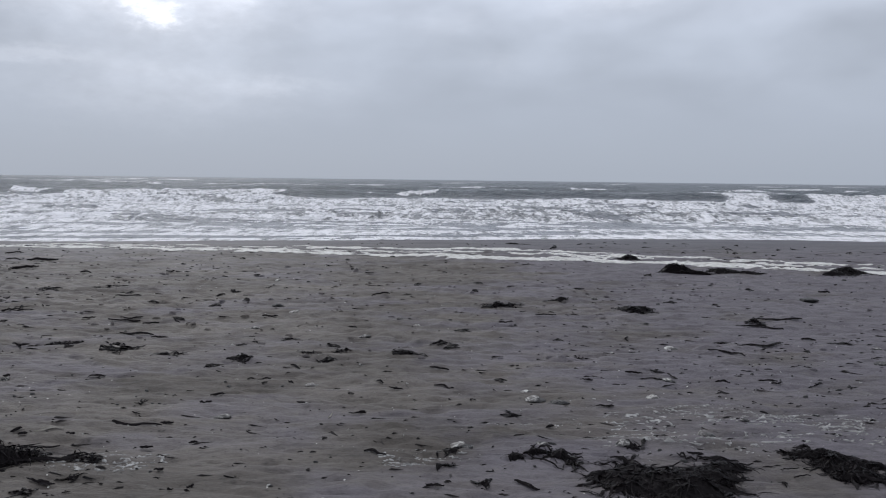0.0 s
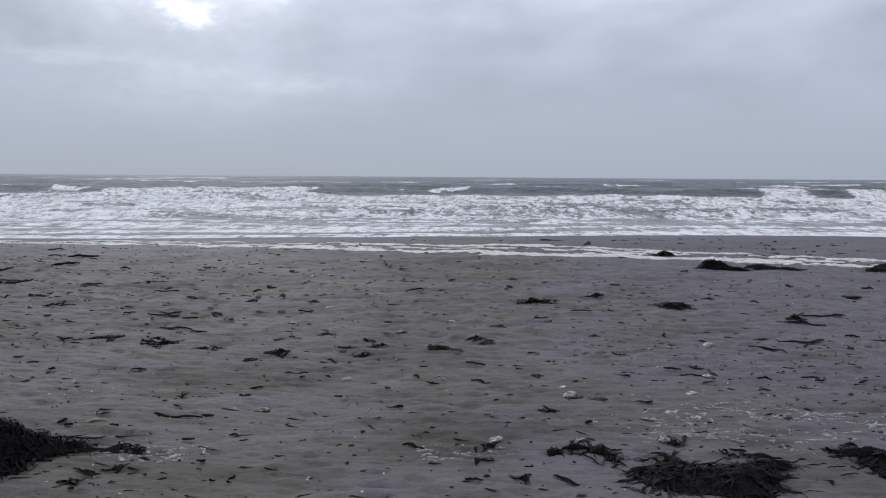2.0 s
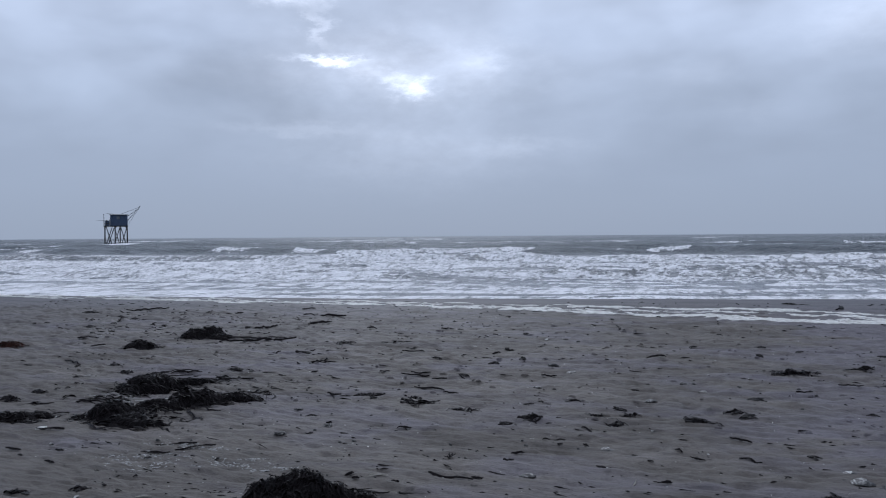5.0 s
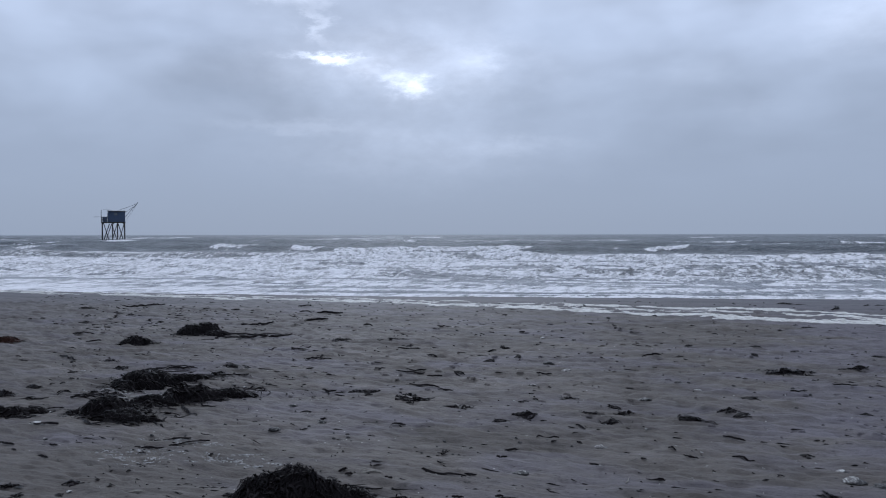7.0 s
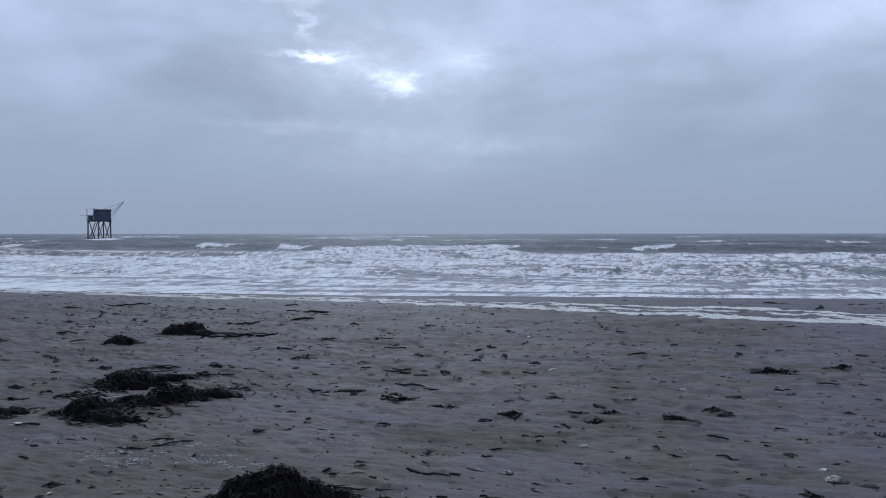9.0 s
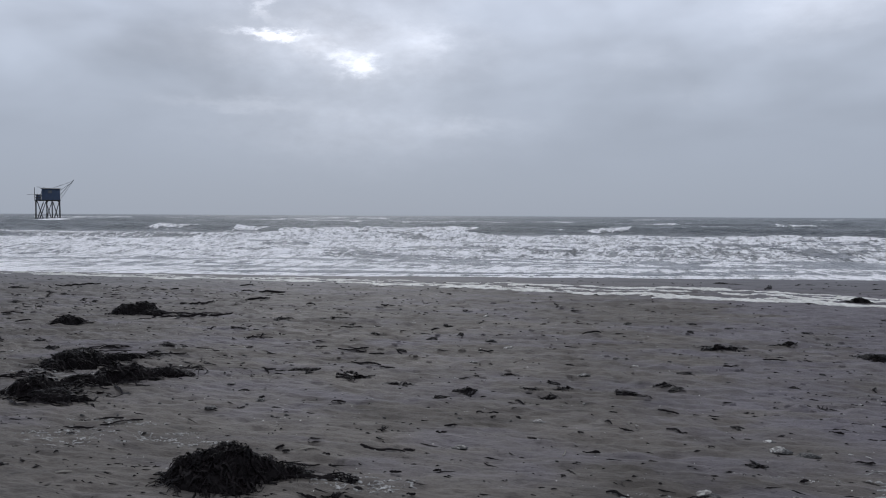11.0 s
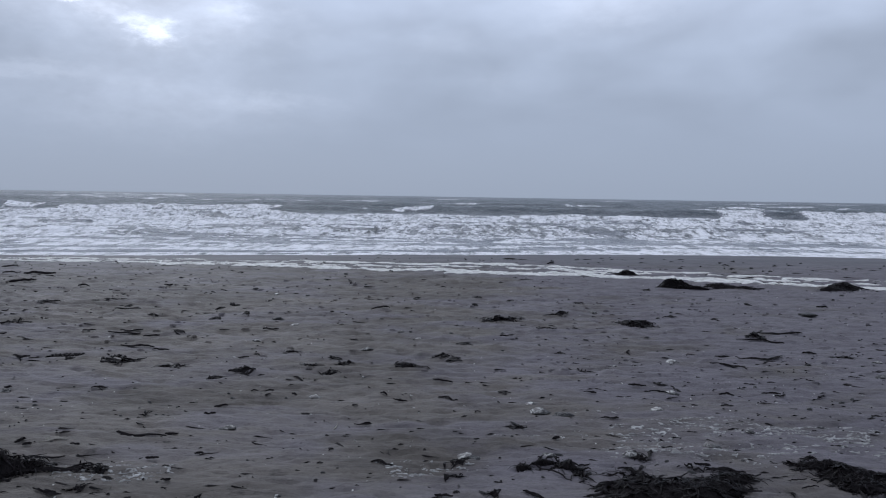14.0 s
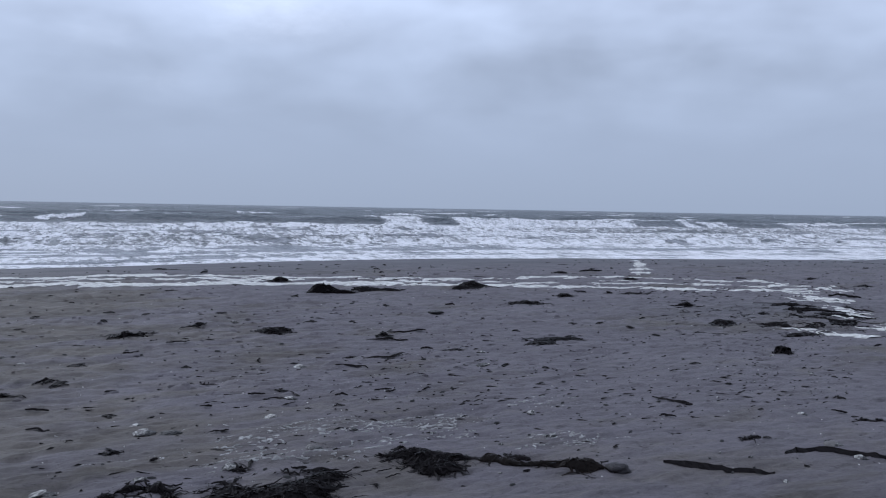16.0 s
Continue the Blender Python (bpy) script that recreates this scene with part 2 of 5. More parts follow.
def make_foam(name, low, mid, high):
    m, t, b = material(name)
    pos = node(t, "ShaderNodeNewGeometry").outputs["Position"]
    a = noise_tex(t, scaled(t, pos, 9, 24, 9), 1.0, 5, 0.7, 0.6)
    f = noise_tex(t, pos, 120.0, 3, 0.7)
    col = ramp(t, a, [(0.34, low), (0.52, mid), (0.68, high)])
    put(t, b, color=col, rough=0.65, normal=bump(t, calc(t, "ADD", a, calc(t, "MULTIPLY", f, 0.5)), 0.6, 0.012))
    return m


def make_weed(name, dark, mid, gloss):
    m, t, b = material(name)
    pos = node(t, "ShaderNodeNewGeometry").outputs["Position"]
    isle = node(t, "ShaderNodeNewGeometry").outputs["Random Per Island"]
    a = noise_tex(t, pos, 14.0, 4, 0.65, 0.3)
    f = noise_tex(t, pos, 160.0, 3, 0.7)
    tone = calc(t, "MULTIPLY_ADD", isle, 0.45, calc(t, "MULTIPLY", a, 0.5))
    col = ramp(t, tone, [(0.25, dark), (0.8, mid), (0.97, tuple(c * 1.4 for c in mid))])
    wetness = calc(t, "FRACT", calc(t, "MULTIPLY", isle, 7.3))
    rough = calc(t, "MULTIPLY_ADD", f, 0.3, calc(t, "MULTIPLY_ADD", wetness, 0.34, gloss - 0.16))
    put(t, b, color=col, rough=rough, normal=bump(t, calc(t, "ADD", a, calc(t, "MULTIPLY", f, 0.4)), 0.6, 0.008), spec=0.3, ior=1.24)
    return m


def make_shell(name, low, mid, high, grit):
    m, t, b = material(name)
    pos = node(t, "ShaderNodeNewGeometry").outputs["Position"]
    rnd = node(t, "ShaderNodeObjectInfo").outputs["Random"]
    place = node(t, "ShaderNodeVectorMath", {0: pos, 1: node(t, "ShaderNodeCombineXYZ", {0: rnd, 1: rnd, 2: rnd}).outputs[0]}, operation="ADD").outputs[0]
    a = noise_tex(t, scaled(t, place, 38, 38, 60), 1.0, 5, 0.65, 0.8)
    f = noise_tex(t, place, 180.0, 3, 0.7)
    tone = calc(t, "ADD", a, calc(t, "MULTIPLY_ADD", rnd, 0.26, -0.15))
    col = ramp(t, tone, [(0.42, low), (0.52, mid), (0.62, high)])
    put(t, b, color=col, rough=0.6, normal=bump(t, calc(t, "MULTIPLY_ADD", f, grit, a), 0.7, 0.008), spec=0.4)
    return m


def make_paint(name, low, high, rough, scale=3.0, stretch=(1, 1, 4)):
    m, t, b = material(name)
    pos = node(t, "ShaderNodeTexCoord").outputs["Object"]
    a = noise_tex(t, scaled(t, pos, *stretch), scale, 5, 0.65, 0.4)
    f = noise_tex(t, pos, 30.0, 3, 0.6)
    col = ramp(t, calc(t, "MULTIPLY_ADD", f, 0.25, calc(t, "MULTIPLY", a, 0.8)), [(0.35, low), (0.7, high)])
    put(t, b, color=col, rough=rough, normal=bump(t, a, 0.3, 0.02))
    return m


SAND, SEA = make_sand(), make_sea()
FOAM = make_foam("stranded_sea_foam", (0.30, 0.285, 0.26), (0.56, 0.55, 0.52), (0.76, 0.76, 0.74))
FROTH = make_foam("dried_froth_crust", (0.15, 0.145, 0.14), (0.27, 0.265, 0.255), (0.46, 0.45, 0.44))
WEED = make_weed("black_wet_seaweed", (0.0032, 0.0025, 0.0031), (0.0125, 0.0092, 0.0100), 0.34)
TORN = make_weed("torn_drying_seaweed", (0.006, 0.0055, 0.006), (0.028, 0.024, 0.023), 0.40)
RUST = make_weed("rust_brown_kelp", (0.012, 0.006, 0.005), (0.050, 0.020, 0.014), 0.42)
MATTED = make_weed("matted_black_seaweed", (0.0028, 0.0022, 0.0026), (0.0080, 0.0060, 0.0066), 0.60)
KELP = make_weed("brown_kelp", (0.004, 0.003, 0.003), (0.015, 0.010, 0.008), 0.42)
STONE = make_shell("oyster_and_stone", (0.020, 0.019, 0.019), (0.085, 0.080, 0.076), (0.40, 0.385, 0.36), 0.6)
DARKSHELL = make_shell("dark_oyster_and_underside", (0.010, 0.010, 0.011), (0.030, 0.028, 0.028), (0.12, 0.115, 0.11), 0.6)
UMBER = make_shell("purple_brown_stone", (0.014, 0.011, 0.013), (0.028, 0.021, 0.024), (0.060, 0.048, 0.052), 0.5)
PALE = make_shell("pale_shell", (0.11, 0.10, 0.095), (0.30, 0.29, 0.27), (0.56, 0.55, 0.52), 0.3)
TWIG = make_paint("bleached_twig", (0.22, 0.20, 0.17), (0.45, 0.42, 0.37), 0.8, 20.0, (1, 1, 1))
HUT_BLUE = make_paint("weathered_blue_grey_boards", (0.032, 0.052, 0.098), (0.070, 0.105, 0.18), 0.7)
HUT_WOOD = make_paint("tarred_timber", (0.018, 0.018, 0.02), (0.05, 0.048, 0.046), 0.8)
HUT_ROOF = make_paint("grey_sheet_roof", (0.05, 0.055, 0.06), (0.10, 0.105, 0.11), 0.6)
HUT_BOOM = make_paint("galvanised_boom_tube", (0.16, 0.17, 0.18), (0.30, 0.31, 0.32), 0.5)
PANE = make_paint("dull_window_glass", (0.10, 0.12, 0.14), (0.16, 0.18, 0.2), 0.15)
CABLE = make_paint("grey_cable", (0.05, 0.05, 0.055), (0.1, 0.1, 0.1), 0.6)


# ---------------------------------------------------------------- tools for meshes
rng = np.random.default_rng(7)
LATTICE = np.random.default_rng(3).random((256, 256))


def lattice_noise(x, y):
    """Smooth noise over the plane, 0 to 1."""
    x, y = np.asarray(x, float), np.asarray(y, float)
    ix, iy = np.floor(x).astype(int), np.floor(y).astype(int)
    fx, fy = x - ix, y - iy
    fx, fy = fx * fx * (3 - 2 * fx), fy * fy * (3 - 2 * fy)
    a, b = LATTICE[ix % 256, iy % 256], LATTICE[(ix + 1) % 256, iy % 256]
    c, d = LATTICE[ix % 256, (iy + 1) % 256], LATTICE[(ix + 1) % 256, (iy + 1) % 256]
    return (a * (1 - fx) + b * fx) * (1 - fy) + (c * (1 - fx) + d * fx) * fy


def fractal(x, y, octaves=4, gain=0.5):
    total, amp, norm = 0.0, 1.0, 0.0
    for i in range(octaves):
        total = total + amp * lattice_noise(x * 2 ** i + 17.3 * i, y * 2 ** i + 5.7 * i)
        norm += amp
        amp *= gain
    return total / norm


def ease(v, lo, hi):
    k = np.clip((v - lo) / (hi - lo), 0, 1)
    return k * k * (3 - 2 * k)


def mesh(name, verts, faces, mat, smooth=True):
    me = bpy.data.meshes.new(name)
    me.from_pydata(verts, [], faces)
    me.materials.append(mat)
    if smooth:
        me.shade_smooth()
    me.update()
    return me


def part(name, bm, mat, parent, label=""):
    me = bpy.data.meshes.new(name)
    bm.to_mesh(me)
    bm.free()
    me.materials.append(mat)
    ob = new(name, me)
    ob.parent = parent
    return tagged(ob, label)


def float_attribute(me, name, values):
    a = me.attributes.new(name, "FLOAT", "POINT")
    a.data.foreach_set("value", np.asarray(values, np.float32).ravel())


# ---------------------------------------------------------------- the shape of the beach
SHORE_X = [-400, -60, -20, -13, -7, -1, 5, 10, 16.5, 25, 60, 400]
SHORE_Y = [11, 13.5, 16.4, 17.2, 18.5, 20.0, 21.5, 22.0, 20.8, 18.8, 17.0, 15.0]
SEA_LEVEL = -0.08
SCOURS = []        # hollows washed round the stones: x, y, radius, depth


def shore(x):
    total = 0.0
    for d in (-3, -1.5, 0, 1.5, 3):
        total = total + np.interp(x + d, SHORE_X, SHORE_Y)
    return total / 5


def beach(x, y):
    """Height of the sand."""
    x, y = np.asarray(x, float), np.asarray(y, float)
    near = (1 - ease(y, 14, 24)) * (0.50 + 0.32 * ease(y, 3.5, 9)) * (1 - 0.25 * ease(x, 1, 4))
    s = y - shore(x)
    h = 0.034 * (fractal(x * 0.5, y * 0.8, 3) - 0.5)
    # low ridges combed by the wash, running aslant
    along, aside = 0.90 * x + 0.44 * y, 0.90 * y - 0.44 * x
    h = h + near * 0.038 * (fractal(along * 1.1 + 31, aside * 2.9, 3, 0.55) - 0.5)
    h = h + near * 0.036 * (fractal(x * 4.0 + 51, y * 7.5, 3, 0.6) - 0.5)
    h = h + near * 0.012 * (fractal(x * 7 + 11, y * 24, 2) - 0.5)
    knob = fractal(x * 2.8 + 71, y * 11.0 + 5, 3, 0.55)
    h = h + near * 0.085 * np.clip(knob - 0.55, 0, 0.3)
    dimple = fractal(x * 5.0 + 7, y * 16.0 + 77, 2, 0.5)
    h = h + near * (0.09 * np.clip(dimple - 0.58, 0, 0.3) - 0.15 * np.clip(0.40 - dimple, 0, 0.3))
    h = h * (1 - 0.75 * ease(s, -5, -1.5))
    h = h - 0.031 * np.clip(s + 2.6, 0, 60) - 0.02 * np.clip(s - 50, 0, 100)
    for cx, cy, r, depth in SCOURS:
        d2 = ((x - cx) ** 2 * 0.6 + (y - cy) ** 2) / (r * r)
        h = h - depth * np.exp(-d2) * (d2 < 9)
    return h


def ground_at(x, y):
    return float(beach(x, y))


for hollow in ((2.77, 4.86, 0.11, 0.05), (2.15, 4.95, 0.13, 0.03), (2.56, 5.01, 0.12, 0.02)):
    SCOURS.append(hollow)
for sx, sy, sr in (
    (0.08, 4.18, 0.10), (0.53, 4.21, 0.06), (1.01, 4.21, 0.07), (1.51, 4.41, 0.08), (-1.49, 4.62, 0.09), (1.84, 4.68, 0.05),
    (3.13, 4.70, 0.06), (2.33, 4.90, 0.05), (-3.55, 4.93, 0.10), (0.72, 5.10, 0.10), (0.57, 5.14, 0.10), (1.39, 5.21, 0.07),
    (-3.36, 5.34, 0.06), (-3.89, 5.78, 0.06), (3.54, 6.39, 0.10), (3.80, 6.96, 0.06), (-0.93, 7.07, 0.10), (-2.07, 7.38, 0.06),
    (-0.48, 7.70, 0.06), (-2.20, 8.79, 0.10), (1.65, 9.65, 0.08), (4.45, 9.89, 0.18),
):
    SCOURS.append((sx, sy, sr, 0.012))


def wedge(rows, ratios):
    """A grid that widens with the distance: x = ratio * y."""
    yy = np.repeat(rows[:, None], len(ratios), 1)
    return yy * ratios[None, :], yy


def grid_faces(nr, nc):
    i = np.arange(nr * nc).reshape(nr, nc)
    return np.stack([i[:-1, :-1], i[:-1, 1:], i[1:, 1:], i[1:, :-1]], -1).reshape(-1, 4).tolist()


def build_ground():
    rows = np.concatenate([np.geomspace(2.2, 27, 560), np.geomspace(28, 4900, 40)])
    ratios = np.linspace(-1.32, 1.48, 900)
    x, y = wedge(rows, ratios)
    z = beach(x, y)
    nr, nc = x.shape
    verts = np.stack([x, y, z], -1).reshape(-1, 3).tolist()
    faces = grid_faces(nr, nc)
    # the same sheet goes on to both sides and behind
    far_l = len(verts)
    verts += [(-6000.0, float(r), float(beach(-60.0, r) if r < 30 else z[k, 0])) for k, r in enumerate(rows)]
    far_r = len(verts)
    verts += [(14000.0, float(r), float(beach(60.0, r) if r < 30 else z[k, -1])) for k, r in enumerate(rows)]
    for k in range(nr - 1):
        faces.append((far_l + k, k * nc, (k + 1) * nc, far_l + k + 1))
        faces.append((k * nc + nc - 1, far_r + k, far_r + k + 1, (k + 1) * nc + nc - 1))
    back = len(verts)
    verts += [(-6000.0, -5000.0, 0.0), (14000.0, -5000.0, 0.0)]
    faces.append((back, back + 1, far_r, *range(nc - 1, -1, -1), far_l))
    me = mesh("ground", verts, faces, SAND)
    v = np.array(verts)
    s = v[:, 1] - shore(v[:, 0])
    wob = 1.6 * (fractal(v[:, 0] * 0.25, v[:, 1] * 0.5, 3) - 0.5)
    pool = 0.85 * np.exp(-((v[:, 0] - 9.9) / 2.4) ** 2 - ((v[:, 1] - 8.8 + 0.3 * wob) / 1.5) ** 2)
    float_attribute(me, "wet", np.maximum(np.maximum(ease(s + wob, -7.0, -2.5), 0.45 * ease(s + wob, -12.0, -6.0) * (1 - ease(v[:, 0], -5, 0))), pool))
    tagged(new("ground", me), "flat grey-brown beach sand with streaks and washed hollows", "sand", kind="structure")


build_ground()

# ---------------------------------------------------------------- the sea
# crest lines: distance, height, front width, back width, how far they are broken
WAVES = [
    (24.5, 0.10, 0.6, 1.6, 1.0), (30.5, 0.26, 0.9, 2.4, 1.0), (38.0, 0.22, 1.0, 3.0, 1.0), (47.0, 0.42, 1.2, 4.5, 0.95),
    (63.0, 0.66, 1.8, 5.0, 0.56), (74.0, 0.42, 1.6, 4.0, 0.30), (84.0, 0.62, 2.2, 6.0, 0.42), (97.0, 0.5, 2.2, 6.0, 0.32),
    (112.0, 0.75, 3.0, 8.0, 0.40), (132.0, 0.6, 3.2, 8.0, 0.34), (155.0, 0.75, 4.0, 10.0, 0.37), (185.0, 0.6, 6.0, 12.0, 0.33),
    (225.0, 0.65, 7.0, 14.0, 0.33), (275.0, 0.65, 8.0, 16.0, 0.30), (340.0, 0.7, 10.0, 20.0, 0.28),
]


def build_sea():
    rows = np.concatenate([np.geomspace(11, 19, 30), np.geomspace(19.1, 84, 480), np.geomspace(84.6, 420, 130), np.geomspace(430, 4900, 30)])
    ratios = np.linspace(-1.32, 1.48, 820)
    x, y = wedge(rows, ratios)
    s = y - shore(x)
    bend = shore(x) - 20.0
    h = np.zeros_like(x)
    bare = np.zeros_like(x)
    # spent foam over the surf zone, thinning outwards
    zone = 1 - ease(y - 0.4 * bend - 10 * ease(x / y, -0.1, 0.45) + 16 * (fractal(x * 0.03, y * 0.02 + 4, 3) - 0.5), 57, 67)
    foam = zone * (0.80 + 0.16 * np.sin((y - 0.7 * bend) * 0.62 + 5 * fractal(x * 0.04, y * 0.03, 2)) + 0.45 * (fractal(x * 0.07 + 3, y * 0.3, 5, 0.62) - 0.5))
    for i, (yc, height, front, back, broken) in enumerate(WAVES):
        keep = 1.0 if yc < 36 else 0.35
        line = yc + keep * bend + (1.2 + yc * 0.05) * (fractal(x * 1.6 / yc + 9 * i, 0 * y + 3.3 * i, 3) - 0.5) * 2
        d = y - line
        swell = 0.2 + 1.3 * fractal(x * 4.0 / yc ** 0.9 + 4 * i, 0 * y + 7.7 * i, 4, 0.6)
        prof = np.where(d < 0, np.exp(-(d / front) ** 2), np.exp(-(d / back) ** 2))
        h += height * swell * prof
        br = fractal(x * 4.5 / yc + 13 * i, 0 * y + 1.9 * i, 4, 0.6)
        br = ease(br, 0.80 - 0.55 * broken, 0.88 - 0.55 * broken)
        if broken < 0.5:
            br = br * ease(fractal(x * 30 / yc + 3 * i, y * 0.6, 3, 0.6), 0.34, 0.6)
        tail = 0.45 if broken > 0.5 else 0.2
        crest = np.where(d < 0, np.exp(-(d / (front * 1.3)) ** 2), np.exp(-(d / (back * tail)) ** 2))
        foam = np.maximum(foam, br * crest * (0.95 if broken > 0.5 else 0.75))
        if broken > 0.5:
            face = np.exp(-((d + front * 0.75) / (front * 0.7)) ** 2)
            foam = foam * (1 - 0.85 * face * (1 - br))
            if yc > 40:
                bare = np.maximum(bare, np.exp(-((d + front * 0.5) / front) ** 2) * (1 - br))
            foam = foam * (1 - 0.30 * np.exp(-((d - back * 0.9) / (back * 0.5)) ** 2))
        rough = br * crest * min(height, 0.7) * (1 - ease(y, 100, 200))
        h += rough * (0.55 * (fractal(x * 1.1, y * 1.6, 4, 0.6) - 0.5) + 0.3 * (fractal(x * 3.1, y * 4, 3, 0.6) - 0.5))
    chop = 1 - ease(y, 250, 1200)
    churn = np.abs(fractal(x * 1.5 + 20, y * 2.2, 3, 0.65) - 0.5)
    h += zone * ease(s, 5, 12) * (0.07 - 0.34 * churn) * (0.35 + 0.9 * fractal(x * 0.05 + 9, y * 0.2, 3))
    h += 0.17 * zone * ease(s, 3, 9) * (fractal(x * 0.32 + 70, y * 0.9, 5, 0.65) - 0.5)
    h += 0.10 * chop * ease(s, 4, 20) * (fractal(x * 0.7, y * 1.3, 4, 0.6) - 0.5)
    h += 0.75 * chop * ease(y, 55, 90) * (fractal(x * 0.05 + 5, y * 0.16, 5, 0.6) - 0.5)
    foam = foam - zone * 0.32 * ease(fractal(x * 0.22 + 60, y * 1.3, 4, 0.62), 0.54, 0.70) - zone * 0.12 * ease(fractal(x * 0.12 + 15, y * 0.9, 4, 0.6), 0.52, 0.62)
    foam = np.maximum(foam, 0.95 * np.exp(-(((x + 103.5) / 7.0) ** 2 + ((y - 109.5) / 4.5) ** 2)))
    # whitecaps far out
    caps = fractal(x * 0.03 + 40, y * 0.09, 4, 0.6)
    foam = np.maximum(foam, 0.62 * ease(caps, 0.60, 0.67) * ease(y, 75, 100) * (1 - ease(y, 500, 1500)))
    # a thin smooth film runs up the sand, white along its rim
    film = 1 - ease(s, 1.0, 6.0)
    wash = fractal(x * 0.12, s * 0.9 + 3, 4, 0.55)
    foam = foam * (1 - film) + film * np.clip(0.74 + 1.3 * (wash - 0.5), 0, 1)
    foam = np.maximum(foam, 0.95 * np.exp(-((s - 0.5 - 0.8 * fractal(x * 0.3, 0 * y, 3)) / 0.28) ** 2))
    h = h * ease(s, 1.5, 8) + 0.012 * (fractal(x * 0.35, y * 0.5, 3) - 0.5) * (1 - ease(s, 4, 8))
    z = SEA_LEVEL + h
    nr, nc = x.shape
    verts = np.stack([x, y, z], -1).reshape(-1, 3).tolist()
    faces = grid_faces(nr, nc)
    far_l = len(verts)
    verts += [(-6000.0, float(r), SEA_LEVEL) for r in rows]
    far_r = len(verts)
    verts += [(14000.0, float(r), SEA_LEVEL) for r in rows]
    for k in range(nr - 1):
        faces.append((far_l + k, k * nc, (k + 1) * nc, far_l + k + 1))
        faces.append((k * nc + nc - 1, far_r + k, far_r + k + 1, (k + 1) * nc + nc - 1))
    me = mesh("sea", verts, faces, SEA)
    cover = np.concatenate([np.clip(foam, 0, 1).ravel(), np.zeros(2 * nr)])
    float_attribute(me, "foam", cover)
    float_attribute(me, "surf", np.concatenate([(zone * ease(s, 0.2, 2.2) * (1 - 0.85 * bare)).ravel(), np.zeros(2 * nr)]))
    # churned belts where the water shows through the foam in small dark troughs
    belt = 0.8 * np.exp(-((y - 33 - 0.6 * bend) / 3.0) ** 2) + np.exp(-((y - 47 - 0.5 * bend) / 6.5) ** 2) + 0.25 * ease(y, 56, 66)
    belt = np.clip(belt, 0, 1) * (0.12 + 1.25 * ease(fractal(x * 0.05 + 33, y * 0.14 + 8, 4, 0.6), 0.34, 0.66)) + 0.30 * fractal(x * 0.1, y * 0.4, 3)
    float_attribute(me, "churn", np.concatenate([np.clip(belt * ease(s, 3.5, 9), 0, 1).ravel(), np.zeros(2 * nr)]))
    tagged(new("sea", me), "rough grey-green sea with breaking waves and white foam", "sea", kind="structure")


build_sea()


# ---------------------------------------------------------------- foam left on the sand
def contour_sheet(field, x0, x1, y0, y1, cell):
    """Patches where field(x, y) > 0, cut along the contour, as a thin domed sheet on the sand."""
    nx, ny = int((x1 - x0) / cell) + 1, int((y1 - y0) / cell) + 1
    gx, gy = np.meshgrid(x0 + cell * np.arange(nx), y0 + cell * np.arange(ny))
    f = field(gx, gy)
    inside = f > 0
    count = inside[:-1, :-1].astype(int) + inside[:-1, 1:] + inside[1:, 1:] + inside[1:, :-1]
    verts, faces, known = [], [], {}

    def corner(i, j):
        key = (i, j)
        if key not in known:
            known[key] = len(verts)
            verts.append((gx[i, j], gy[i, j], min(max(f[i, j], 0), 1)))
        return known[key]

    def cut(i, j, k, l):
        key = (i, j, k, l) if (i, j) < (k, l) else (k, l, i, j)
        if key not in known:
            a = f[i, j] / (f[i, j] - f[k, l])
            known[key] = len(verts)
            verts.append((gx[i, j] + a * (gx[k, l] - gx[i, j]), gy[i, j] + a * (gy[k, l] - gy[i, j]), -1.0))
        return known[key]

    for i, j in zip(*np.nonzero(count)):
        ring = [(i, j), (i, j + 1), (i + 1, j + 1), (i + 1, j)]
        poly = []
        for n in range(4):
            p, q = ring[n], ring[(n + 1) % 4]
            if inside[p]:
                poly.append(corner(*p))
            if inside[p] != inside[q]:
                poly.append(cut(*p, *q))
        if len(poly) > 2:
            faces.append(poly)
    return verts, faces


def lay_foam(name, label, field, box, cell, dome, mat):
    verts, faces = contour_sheet(field, *box, cell)
    if not faces:
        return None
    v = np.array(verts)
    z = beach(v[:, 0], v[:, 1])
    z = z + np.where(v[:, 2] < 0, -0.003, 0.004 + dome * np.clip(v[:, 2], 0, 1) ** 0.5)
    me = mesh(name, np.stack([v[:, 0], v[:, 1], z], -1).tolist(), faces, mat)
    return tagged(new(name, me), label, "foam", kind="stuff")


LOWER_X = [-20, -11.6, -5, -2.6, 0.8, 2.9, 4.8, 6.4, 8.1, 10.1, 11.7, 13.5]
LOWER_Y = [15.9, 15.5, 15.5, 15.1, 14.7, 14.5, 13.9, 13.3, 12.5, 11.6, 11.1, 10.6]
UPPER_X = [-20, -10.3, -2.8, 0.9, 3.1, 5.2, 7.9, 10.6, 13.6, 15.5]
UPPER_Y = [16.6, 16.7, 16.3, 16.4, 15.6, 14.9, 14.3, 14.1, 12.4, 12.0]


